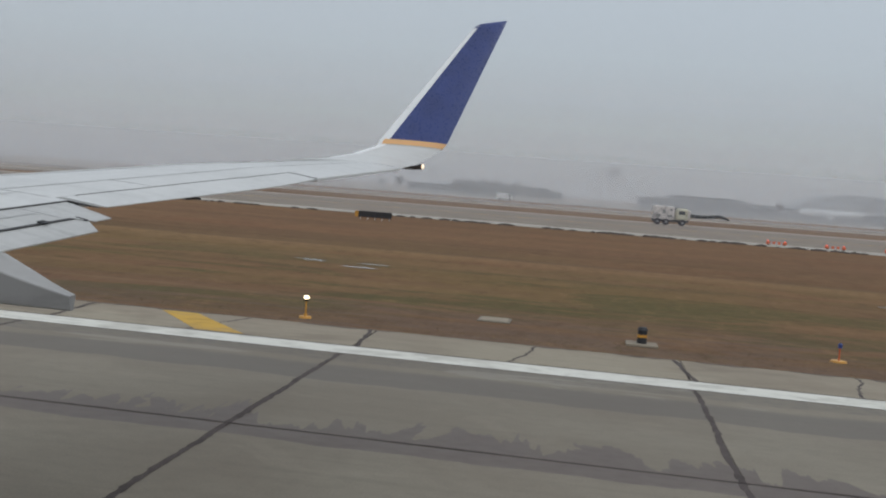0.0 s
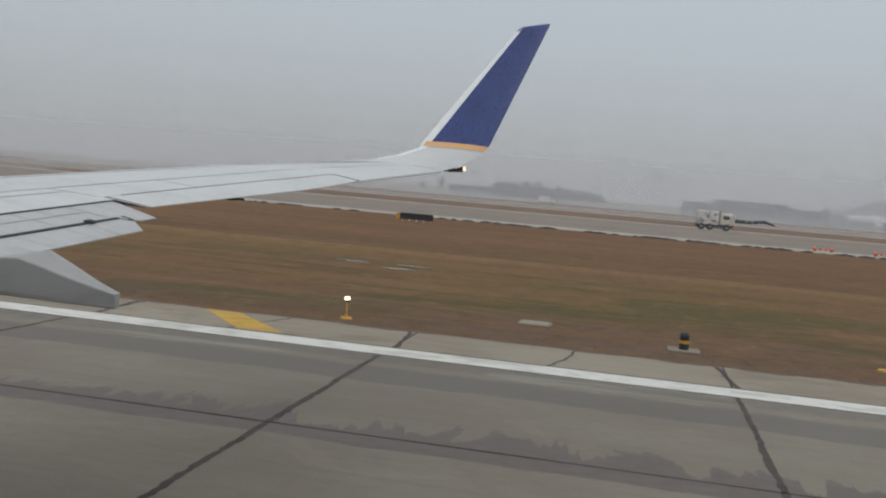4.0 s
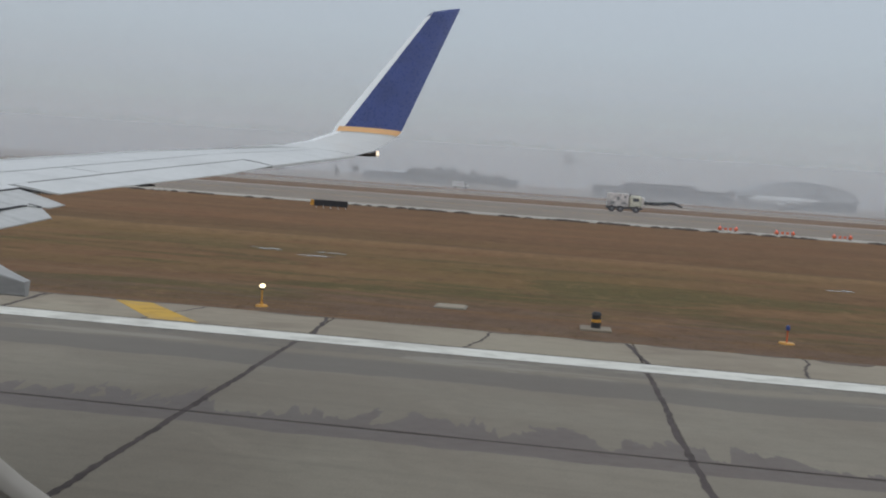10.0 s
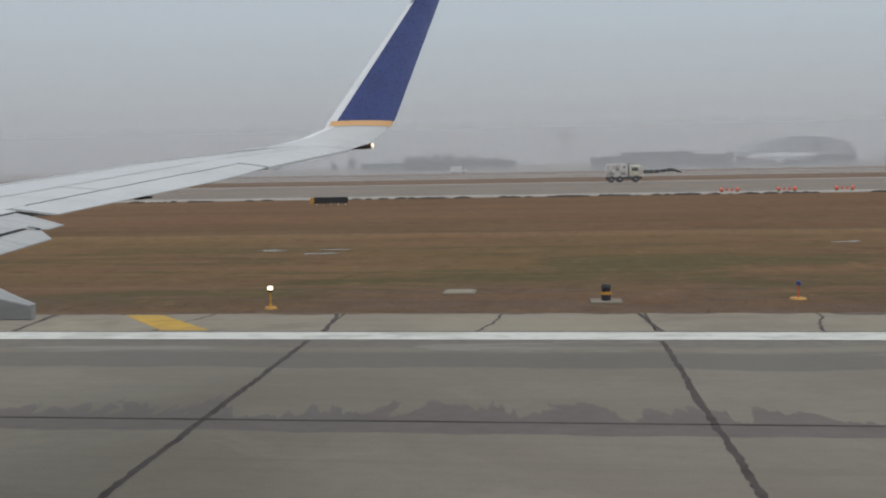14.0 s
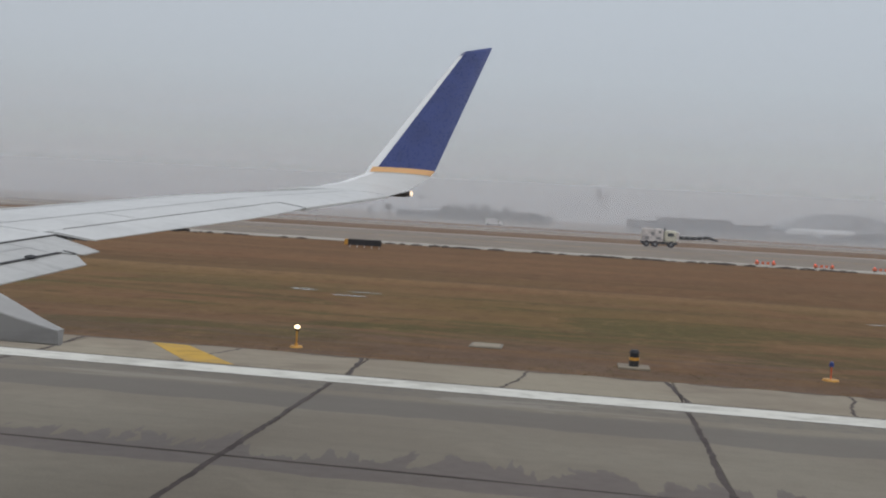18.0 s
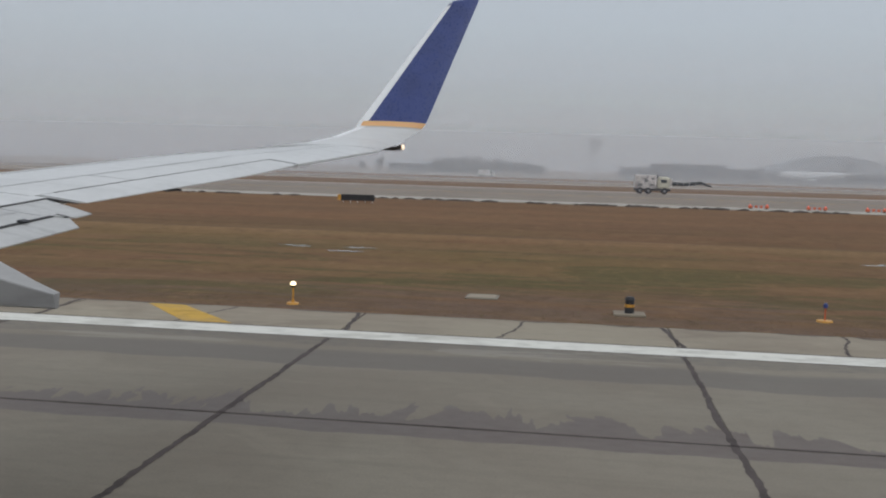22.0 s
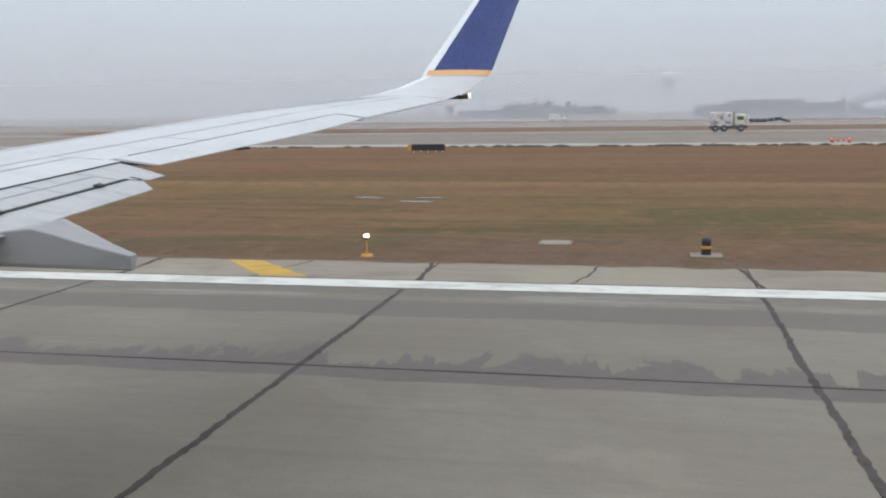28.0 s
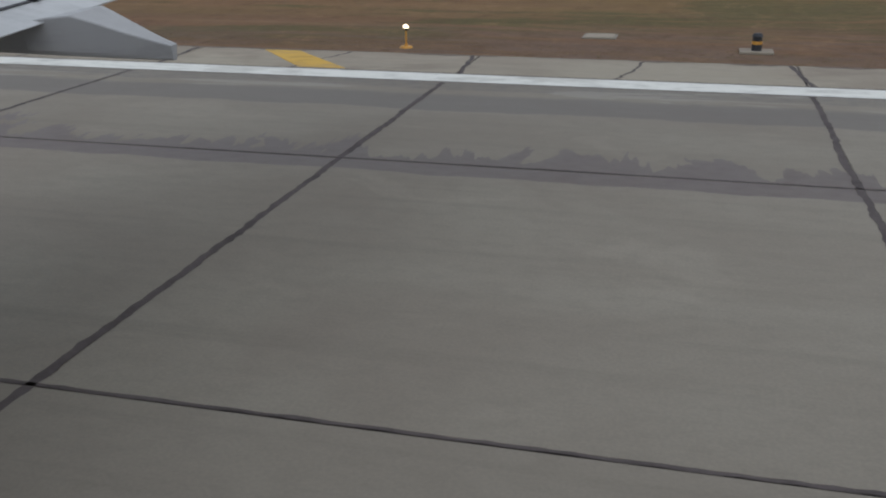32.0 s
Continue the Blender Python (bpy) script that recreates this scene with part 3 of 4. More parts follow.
def barrel(r, x0, x1, gaps):
    bm = bmesh.new()
    xs = sorted({x0, -6, 4, x1} | {g[0] for g in gaps} | {g[1] for g in gaps})
    angles = sorted({math.radians(a) for a in range(0, 360, 8)} | {g[2] for g in gaps} | {g[3] for g in gaps})
    grid = {}
    for i, x in enumerate(xs):
        for j, a in enumerate(angles):
            grid[i, j] = bm.verts.new((x, HULL_Y + r * math.cos(a), HULL_Z + r * math.sin(a)))
    for i in range(len(xs) - 1):
        for j in range(len(angles)):
            k = (j + 1) % len(angles)
            mid = (xs[i] + xs[i + 1]) / 2
            if not any(g[0] < mid < g[1] and g[2] - 1e-6 <= angles[j] < g[3] - 1e-6 for g in gaps):
                bm.faces.new((grid[i, j], grid[i + 1, j], grid[i + 1, k], grid[i, k]))
    for i in (0, len(xs) - 1):
        bm.faces.new([grid[i, j] for j in range(len(angles))])
    return bm


A_LOW, A_HIGH = math.asin((3.90 - 0.29 - HULL_Z) / HULL_R), math.asin((3.90 + 0.29 - HULL_Z) / HULL_R)
# this window, and the row of windows across the cabin that lights the lining
WINDOW_GAPS = [(-0.27, 0.37, A_LOW, A_HIGH)] + [(x - 0.14, x + 0.14, math.pi - A_HIGH, math.pi - A_LOW) for x in (-2.0, -1.5, -1.0, -0.5, 0.0, 0.5, 1.0, 1.5, 2.0)]
part("fuselage_shell", barrel(HULL_R, -18, 8, WINDOW_GAPS), M_HULL, airliner, "white fuselage skin")


def hull_end(steps):
    return loft(bmesh.new(), [[Vector((x, HULL_Y + r * math.cos(a * math.tau / 36), HULL_Z + up + r * math.sin(a * math.tau / 36))) for a in range(36)] for x, r, up in steps])


part("nose", hull_end(((-18.0, 1.88, 0), (-19.5, 1.82, -0.04), (-21.0, 1.6, -0.14), (-22.2, 1.22, -0.28), (-23.0, 0.75, -0.4), (-23.3, 0.2, -0.45))), M_HULL, airliner, "white rounded nose", True)
part("tail_cone", hull_end(((8.0, 1.88, 0), (10.5, 1.72, 0.16), (13.0, 1.35, 0.5), (15.0, 0.85, 0.85), (16.2, 0.3, 1.1))), M_HULL, airliner, "white tapering tail cone", True)
part("cabin_wall", barrel(HULL_R - 0.10, -17.9, 7.9, WINDOW_GAPS), M_CABIN, airliner, "pale grey cabin lining")


def window_outline(grow, y, hw=0.22, hh=0.20, rad=0.125, n=14):
    """The rounded outline of the window, grown outwards and leaning with the hull."""
    pts = []
    r = rad + grow
    for q, (sx, sz) in enumerate(((1, 1), (-1, 1), (-1, -1), (1, -1))):
        for i in range(n):
            a = math.pi / 2 * (q + i / (n - 1))
            up = sz * (hh - rad) + r * math.sin(a)
            pts.append(Vector((WIN_X + sx * (hw - rad) + r * math.cos(a), y - 0.39 * up, WIN_Z + up)))
    return pts


def ring_mesh(*steps):
    return loft(bmesh.new(), [window_outline(grow, y) for grow, y in steps], True, False)


frame_part = part("window_frame", ring_mesh((0.0, 0.156), (0.0, 0.151), (0.0012, 0.1485), (0.003, 0.1465), (0.0052, 0.146), (0.0074, 0.147), (0.0088, 0.151)), M_TRIM, airliner, "grey plastic cabin window frame", True)
part("window_seal", ring_mesh((0.0086, 0.160), (0.0086, 0.153), (0.0105, 0.1515), (0.0146, 0.149), (0.0150, 0.160)), M_RUBBER, frame_part, "black rubber seal")
part("window_reveal", ring_mesh((0.0145, 0.160), (0.0145, 0.147), (0.0158, 0.1445), (0.0185, 0.143), (0.0212, 0.1425), (0.0216, 0.150)), M_TRIM, frame_part, "inner moulded trim ring", True)
part("shade_track", ring_mesh((0.0213, 0.160), (0.0213, 0.1422), (0.0245, 0.1405), (0.0249, 0.160)), M_BAND, frame_part, "olive-grey shade track", True)
part("sidewall_panel", ring_mesh((0.0247, 0.160), (0.0247, 0.1395), (0.032, 0.1345), (0.05, 0.126), (0.115, 0.112), (0.115, 0.155)), M_CABIN, airliner, "dark cabin sidewall round the window")

# landing gear under wing and nose end
for gx, gy in ((-6.6, 1.24), (-6.6, -4.48), (-19.5, HULL_Y)):
    leg = part("landing_gear_leg", tube(bmesh.new(), (gx, gy, 0.5), (gx, gy, 2.3), 0.09), M_METAL, airliner)
    for side in (-0.3, 0.3):
        bm = tube(bmesh.new(), (gx, gy + side - 0.15, 0.52), (gx, gy + side + 0.15, 0.52), 0.52, 0.52, 24)
        part("tyre", bm, M_RUBBER, leg)

# ---- runway: slabs, seals, markings (pieces last among the large forms) ----
runway = thing("runway", "grey concrete runway of large jointed slabs", "runway", kind="structure")
ROW_EDGES = (21.45, 13.87, 6.25, -1.37, -9.0)
PITCH_X, PHASE_X = 7.62, -5.2
NEAR_COLS = range(-6, 7)
part("joint_bed", boxed((-900, -24.6, -0.4), (900, 21.47, -0.018)), M_SEAL, runway, "dark bitumen in the joints")
slab_mesh = {}


def slab(w, d, material, parent, x, y):
    key = (round(w, 3), round(d, 3), material.name)
    if key not in slab_mesh:
        bm = boxed((-w / 2, -d / 2, -0.28), (w / 2, d / 2, 0.0))
        top = [e for e in bm.edges if all(v.co.z > -0.01 for v in e.verts)]
        bmesh.ops.bevel(bm, geom=top, offset=0.012, segments=1, affect="EDGES")
        me = bpy.data.meshes.new("slab")
        bm.to_mesh(me)
        bm.free()
        me.materials.append(material)
        slab_mesh[key] = me
    ob = new("slab", slab_mesh[key])
    ob.location = (x, y, 0)
    ob.parent = parent
    return ob


for hi, lo in zip(ROW_EDGES, ROW_EDGES[1:]):
    for c in NEAR_COLS:
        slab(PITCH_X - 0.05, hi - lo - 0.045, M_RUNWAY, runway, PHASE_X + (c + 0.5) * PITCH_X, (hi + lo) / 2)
bm = bmesh.new()
x_lo, x_hi = PHASE_X - 6 * PITCH_X, PHASE_X + 7 * PITCH_X
for a, b in ((-890, x_lo - 0.03), (x_hi + 0.03, 890)):
    for hi, lo in zip(ROW_EDGES, ROW_EDGES[1:]):
        box(bm, (a, lo + 0.02, -0.28), (b, hi - 0.02, 0))
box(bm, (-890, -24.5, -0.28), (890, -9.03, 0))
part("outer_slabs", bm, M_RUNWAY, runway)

# wavy poured seals over the cross joints


def wavy_strip(p, q, width, wobble, seed, z=0.004, step=0.13):
    rnd = random.Random(seed)
    p, q = Vector(p), Vector(q)
    n = max(2, int((q - p).length / step))
    side = Vector((-(q - p).y, (q - p).x)).normalized()
    bm, last, drift = bmesh.new(), None, 0.0
    for i in range(n + 1):
        drift = drift * 0.9 + rnd.uniform(-1, 1) * wobble * 0.75
        c = p.lerp(q, i / n) + side * drift
        w0, w1 = (width * (0.46 + rnd.uniform(-0.17, 0.20)) for _ in range(2))
        pair = [bm.verts.new((*(c + side * w0), z)), bm.verts.new((*(c - side * w1), z))]
        if last:
            bm.faces.new((last[0], pair[0], pair[1], last[1]))
        last = pair
    return bm


for c in range(-5, 7):
    x = PHASE_X + c * PITCH_X
    part("joint_seal", wavy_strip((x, -9), (x, 20.35), 0.118, 0.014, 40 + c), M_SEAL, runway, "wavy dark poured joint seal")
for i, y in enumerate((13.87, 6.25)):
    part("joint_seal", wavy_strip((-45, y), (50, y), 0.055, 0.006, 70 + i), M_SEAL, runway)

shoulder = thing("shoulder", "pale concrete runway shoulder with cracked joints", "shoulder", kind="structure")
part("joint_bed", boxed((-900, 21.47, -0.4), (900, 24.15, -0.022)), M_SEAL, shoulder)
for c in NEAR_COLS:
    slab(PITCH_X - 0.05, 2.62, M_SHOULDER, shoulder, PHASE_X + (c + 0.5) * PITCH_X, 22.80)
bm = bmesh.new()
for a, b in ((-890, x_lo - 0.03), (x_hi + 0.03, 890)):
    box(bm, (a, 21.49, -0.28), (b, 24.11, 0))
part("outer_slabs", bm, M_SHOULDER, shoulder)
for c in range(-5, 7):
    x = PHASE_X + c * PITCH_X
    part("joint_seal", wavy_strip((x + 0.1, 21.4), (x - 0.15, 24.1), 0.11, 0.03, 90 + c), M_SEAL, shoulder)
    part("crack", wavy_strip((x + 3.6, 21.4), (x + 4.1, 24.05), 0.07, 0.07, 120 + c), M_SEAL, shoulder, "crooked sealed crack")

part("joint_seal", wavy_strip((-45, 21.44), (50, 21.44), 0.07, 0.006, 75), M_SEAL, shoulder)
for i, y in enumerate((20.435, 21.405)):
    part("line_edge", wavy_strip((-45, y), (50, y), 0.045, 0.008, 77 + i, 0.0045), M_SEAL, runway if y < 21 else shoulder)
bm = bmesh.new()
box(bm, (-890, 20.46, -0.01), (890, 21.38, 0.005))
tagged(link_mesh("edge_line", bm, M_WHITE_PAINT), "broad white painted runway edge line", "marking", kind="structure")


def poly_slab(points, z0, z1):
    bm = bmesh.new()
    return loft(bm, [[Vector((x, y, z)) for x, y in points] for z in (z0, z1)])


def chevron(x):
    bm = poly_slab(((x, 23.9), (x + 1.0, 23.9), (x + 3.1, 21.6), (x + 1.9, 21.6)), -0.01, 0.006)
    tagged(link_mesh("shoulder_stripe", bm, M_YELLOW_PAINT), "worn yellow diagonal stripe on the concrete shoulder", "marking", "shoulder stripes", "structure")


for i in range(-8, 7):
    chevron(-11.0 + 30.5 * i)

# ---- turn-offs, marks and paving further along the runway ----


def strip_mesh(rows, z0, z1):
    """A slab between left and right points, row by row."""
    return loft(bmesh.new(), [[Vector((*a, z0)), Vector((*b, z0)), Vector((*b, z1)), Vector((*a, z1))] for a, b in rows])


def flare(d, radius):
    return radius - math.sqrt(max(0.0, radius ** 2 - (radius - min(d, radius)) ** 2))


def turn_off(name, x, half, y0, y1, radius, label):
    n = 48
    rows = []
    for i in range(n + 1):
        f = 0.5 - 0.5 * math.cos(math.pi * i / n)
        y = y0 + (y1 - y0) * f
        w = half + flare(y - y0, radius) + flare(y1 - y, radius)
        rows.append(((x - w, y), (x + w, y)))
    top = thing(name, label, "taxiway", kind="structure")
    part("paving", strip_mesh(rows, -0.3, -0.004), M_TAXI, top)
    for k in range(1, 9):
        y = y0 + (y1 - y0) * k / 9
        w = half + flare(y - y0, radius) + flare(y1 - y, radius)
        part("joint_seal", wavy_strip((x - w + 0.3, y), (x + w - 0.3, y), 0.10, 0.02, 400 + k, 0.001, 0.5), M_SEAL, top)
    for k in (-1, 0, 1):
        part("joint_seal", wavy_strip((x + k * half * 0.62, y0 + 0.3), (x + k * half * 0.62, y1 - 0.3), 0.10, 0.02, 420 + k, 0.002, 0.5), M_SEAL, top)


def arc(cx, cy, radius, a0, a1, n=24):
    return [Vector((cx + radius * math.cos(radians(a0 + (a1 - a0) * i / n)), cy + radius * math.sin(radians(a0 + (a1 - a0) * i / n)))) for i in range(n + 1)]


def painted_curve(points, width, z, label):
    rows = []
    for i, p in enumerate(points):
        d = (points[min(i + 1, len(points) - 1)] - points[max(i - 1, 0)]).normalized() * width / 2
        rows.append(((p.x - d.y, p.y + d.x), (p.x + d.y, p.y - d.x)))
    tagged(link_mesh("taxi_line", strip_mesh(rows, z - 0.01, z), M_YELLOW_PAINT), label, "marking", kind="structure")


for x, half in ((-292, 15), (294, 19), (655, 17)):
    turn_off("turn_off", x, half, 24.155, 104.49, 27, "pale concrete turn-off between runway and taxiway")
    for side in (-1, 1):
        curve = arc(x + side * 36, 48, 36, 270, 180 if side > 0 else 360) + [Vector((x, y)) for y in (60, 72, 84)]
        curve += arc(x + side * 36.5, 84, 36.5, 180 if side > 0 else 360, 90 if side > 0 else 450)[1:]
        painted_curve(curve, 0.32, 0.008 + 0.003 * side, "yellow curved lead-off line on the turn-off")
        rim = [Vector((x + side * (half - 1 + flare(y - 24, 27) + flare(103 - y, 27)), y)) for y in range(26, 102, 3)]
        painted_curve(rim, 0.18, 0.006, "thin yellow edge line round a grass island")
for x in (-690, -150, 610):
    turn_off("taxiway_link", x, 26, 170.01, 221.99, 22, "short paved link between two parallel taxiways")
    turn_off("taxiway_link", x - 40, 30, 276.01, 339.99, 26, "short paved link between taxiway and apron")

for x0, x1 in ((345, 480), (700, 790)):
    tagged(link_mesh("asphalt_shoulder", boxed((x0, 24.155, -0.3), (x1, 31.0, -0.006), 0.01), M_ASPHALT), "dark grey asphalt strip beside the runway", "shoulder", kind="structure")
    patch = strip_mesh((((x0 + 20, 24.3), (x0 + 22.5, 24.3)), ((x0 + 13, 30.8), (x0 + 15.0, 30.8))), -0.02, 0.002)
    tagged(link_mesh("asphalt_patch", patch, M_RUBBER), "black freshly sealed band across the asphalt", "patch", kind="structure")

for x, y0, y1, length in ((640, 14.1, 15.9, 22.5), (640, 10.9, 12.7, 22.5), (530, 6.6, 8.4, 22.5), (400, 6.6, 8.4, 22.5), (910, 8.0, 16.0, 45)):
    tagged(link_mesh("touchdown_bar", boxed((x, y0, -0.01), (x + length, y1, 0.005)), M_WHITE_PAINT), "broad white touchdown bar worn by tyres", "marking", "touchdown bars", "structure")


def inset_light(x, y):
    t = thing("inset_light", "pale round inset light flush in the runway", "runway light", (x, y, 0.0), "inset runway lights")
    part("collar", tube(bmesh.new(), (0, 0, -0.02), (0, 0, 0.012), 0.26, 0.23, 20), M_PALE, t, "pale ring of grout")
    part("lamp_can", tube(bmesh.new(), (0, 0, 0.0), (0, 0, 0.022), 0.14, 0.11, 16), M_METAL, t, "metal lamp can")
    return t


first_inset = inset_light(665, 9.0)
for x, y in ((695, 9.0), (725, 9.0), (905, 10.5), (905, 12.0), (905, 13.5)):
    copy_thing(first_inset, pose(x, y, 0.0))

# ---- small things along the runway edge ----


def edge_light(x, y):
    t = thing("runway_edge_light", "lit runway edge light on a yellow stem and base", "runway light", (x, y, G0), "runway edge lights")
    bm = tube(bmesh.new(), (0, 0, 0), (0, 0, 0.05), 0.18, 0.15, 20)
    part("base_plate", bm, M_YELLOW, t, "yellow round base")
    part("stem", tube(tube(bmesh.new(), (0, 0, 0.05), (0, 0, 0.12), 0.05, 0.04), (0, 0, 0.12), (0, 0, 0.46), 0.022), M_YELLOW, t, "yellow stem")
    head = part("lamp_head", tube(bmesh.new(), (0, 0, 0.46), (0, 0, 0.52), 0.045, 0.085, 16), M_BLACK, t, "dark lamp collar")
    bm = bmesh.new()
    bmesh.ops.create_uvsphere(bm, u_segments=14, v_segments=8, radius=0.078, matrix=Matrix.Translation((0, 0, 0.56)) @ Matrix.Diagonal((1, 1, 0.72, 1)))
    part("lens", bm, M_GLOW, head, "glowing warm lens", True)
    return t


first_light = edge_light(-7.5, 25.3)
for i in range(-14, 15):
    if i:
        copy_thing(first_light, pose(-7.5 + 60.0 * i, 25.3, G0))


def ground_marker(x, y):
    t = thing("ground_marker", "dark hooded marker lamp on a pale concrete pad", "marker", (x, y, G0))
    part("pad", boxed((-0.42, -0.36, 0), (0.42, 0.36, 0.06), 0.01), M_SHOULDER, t, "pale concrete pad")
    part("housing", tube(tube(bmesh.new(), (0, 0, 0.06), (0, 0, 0.42), 0.13, 0.12, 14), (0, 0, 0.42), (0, 0, 0.50), 0.15, 0.09, 14), M_BLACK, t, "black housing")
    part("band", tube(bmesh.new(), (0, 0, 0.22), (0, 0, 0.30), 0.132, 0.130, 14), M_YELLOW, t, "yellow band")


ground_marker(1.6, 26.3)


def taxi_light(x, y):
    t = thing("taxiway_light", "unlit blue taxiway light on an orange stem", "taxiway light", (x, y, G0))
    part("base_plate", tube(bmesh.new(), (0, 0, 0), (0, 0, 0.04), 0.22, 0.2, 18), M_YELLOW, t, "dull yellow base")
    part("stem", tube(bmesh.new(), (0, 0, 0.04), (0, 0, 0.38), 0.02), M_ORANGE, t, "orange stem")
    part("lens", tube(tube(bmesh.new(), (0, 0, 0.38), (0, 0, 0.47), 0.06, 0.06), (0, 0, 0.47), (0, 0, 0.51), 0.06, 0.03), M_BLUE, t, "blue lens")


taxi_light(6.8, 26.8)


def lid(x, y, w):
    t = thing("inspection_lid", "flat pale concrete cable lid in the grass", "pit lid", (x, y, G0), "cable lids")
    part("lid", boxed((-w / 2, -0.4, 0), (w / 2, 0.4, 0.05), 0.012), M_SHOULDER, t)
    part("rim", boxed((-w / 2 - 0.08, -0.48, 0), (w / 2 + 0.08, 0.48, 0.03), 0.01), M_RUNWAY, t)


for x, y, w in ((-2.6, 28.4, 0.8), (12.4, 27.6, 1.2)):
    lid(x, y, w)


def sign_box(x, y, w, turn):
    t = thing("taxiway_sign", "black back of a long low taxiway sign in grass", "sign", (x, y, G0), "taxiway signs", turn=turn)
    part("cabinet", boxed((-w / 2, -0.13, 0.22), (w / 2, 0.13, 0.80), 0.02), M_BLACK, t, "black sheet metal cabinet")
    part("end_panel", boxed((-w / 2 - 0.34, -0.12, 0.24), (-w / 2 - 0.01, 0.12, 0.78), 0.015), M_YELLOW, t, "dull yellow end panel")
    for i in range(int(w / 0.8) + 1):
        lx = -w / 2 + 0.2 + i * (w - 0.4) / int(w / 0.8)
        part("leg", boxed((lx - 0.03, -0.03, 0), (lx + 0.03, 0.03, 0.23)), M_METAL, t)
        part("rib", boxed((lx - 0.02, -0.145, 0.24), (lx + 0.02, -0.128, 0.78)), M_DARK, t)


sign_box(-20.5, 90, 3.2, 4)
sign_box(57.0, 96, 3.6, -5)
for x, y, w, turn in ((-262, 84, 3.4, 10), (-322, 92, 2.6, -8), (262, 82, 3.2, 6), (325, 90, 3.0, -12), (628, 80, 3.6, 8), (684, 88, 2.8, -6)):
    sign_box(x, y, w, turn)


def barricade(x, y, turn):
    t = thing("barricade", "low orange airfield barricade with red lamps", "barricade", (x, y, 0.0), "barricades on the taxiway", turn=turn)
    for sx in (-0.85, 0.85):
        part("foot", boxed((sx - 0.09, -0.25, 0), (sx + 0.09, 0.25, 0.10), 0.015), M_RUBBER, t, "black rubber foot")
    board = part("board", boxed((-1.1, -0.06, 0.10), (1.1, 0.06, 0.36), 0.015), M_ORANGE, t, "orange board")
    for sx in (-0.55, 0.0, 0.55):
        part("stripe", boxed((sx - 0.11, -0.065, 0.12), (sx + 0.11, 0.065, 0.34)), M_FAR_ROOF, board, "white reflective stripe")
    for sx in (-0.9, 0.9):
        part("lamp", tube(bmesh.new(), (sx, 0, 0.36), (sx, 0, 0.50), 0.07, 0.06, 10), M_RED_GLOW, t, "small red lamp")
    return t


rnd = random.Random(5)
first_barricade = barricade(20, 109, 3)
for x0, y0, count in ((26.2, 109.2, 3), (-318, 112, 9), (-330, 126, 5), (268, 110, 6), (622, 112, 10), (905, 111, 9)):
    for i in range(count):
        copy_thing(first_barricade, pose(x0 + i * 6.2, y0 + 0.18 * i + rnd.uniform(-0.3, 0.3), 0.0, 0, 0, rnd.uniform(-6, 6)))


def sweeper(x, y):
    t = thing("sweeper_truck", "pale airfield sweeper truck with a long dark boom", "truck", (x, y, 0.0))
    hopper = part("hopper", boxed((-3.2, -1.25, 0.85), (0.25, 1.25, 3.1), 0.18), M_TRUCK, t, "pinkish white stained hopper")
    for px, pz, w, h in ((-2.7, 1.2, 0.7, 0.5), (-1.7, 1.9, 0.5, 0.6), (-0.9, 1.3, 0.8, 0.35), (-0.5, 2.3, 0.4, 0.4)):
        part("side_panel", boxed((px, -1.275, pz), (px + w, -1.24, pz + h), 0.01), M_FAR_WALL, hopper, "grey side panel")
    part("pipe", tube(bmesh.new(), (0.5, -0.6, 2.6), (0.5, -0.6, 3.3), 0.09, 0.09, 10), M_BLACK, t, "dark exhaust pipe")
    cab = part("cab", boxed((0.45, -1.2, 0.85), (2.45, 1.2, 2.85), 0.4), M_CREAM, t, "cream rounded cab")
    part("window", boxed((0.95, -1.215, 1.85), (1.95, -1.18, 2.4), 0.01), M_FAR_GLASS, cab)
    part("chassis", boxed((-3.3, -1.0, 0.5), (2.6, 1.0, 0.9), 0.05), M_BLACK, t)
    for wx in (-2.4, -1.0, 1.6):
        for wy in (-1.1, 1.1):
            wheel = part("wheel", tube(bmesh.new(), (wx, wy - 0.18, 0.52), (wx, wy + 0.18, 0.52), 0.52, 0.52, 18), M_RUBBER, t)
            part("rim", tube(bmesh.new(), (wx, wy - 0.19, 0.52), (wx, wy + 0.19, 0.52), 0.22, 0.22, 12), M_FAR_WALL, wheel)
    part("boom_mount", boxed((2.5, -0.3, 1.3), (2.9, 0.3, 2.6), 0.05), M_TRUCK, t, "pale boom mount")
    boom = part("boom", tube(tube(tube(bmesh.new(), (2.8, 0, 1.75), (5.2, 0, 1.7), 0.3, 0.28), (5.2, 0, 1.7), (7.6, 0, 2.0), 0.28, 0.27), (7.6, 0, 2.0), (9.2, 0, 1.45), 0.27, 0.12), M_BLACK, t, "dark suction boom")
    for bx in (3.6, 4.6, 5.6, 6.6):
        part("band", tube(bmesh.new(), (bx, 0, 1.79), (bx + 0.12, 0, 1.79), 0.33, 0.33, 12), M_FAR_WALL, boom)


sweeper(13.0, 163)

# ---- far things in the fog ----


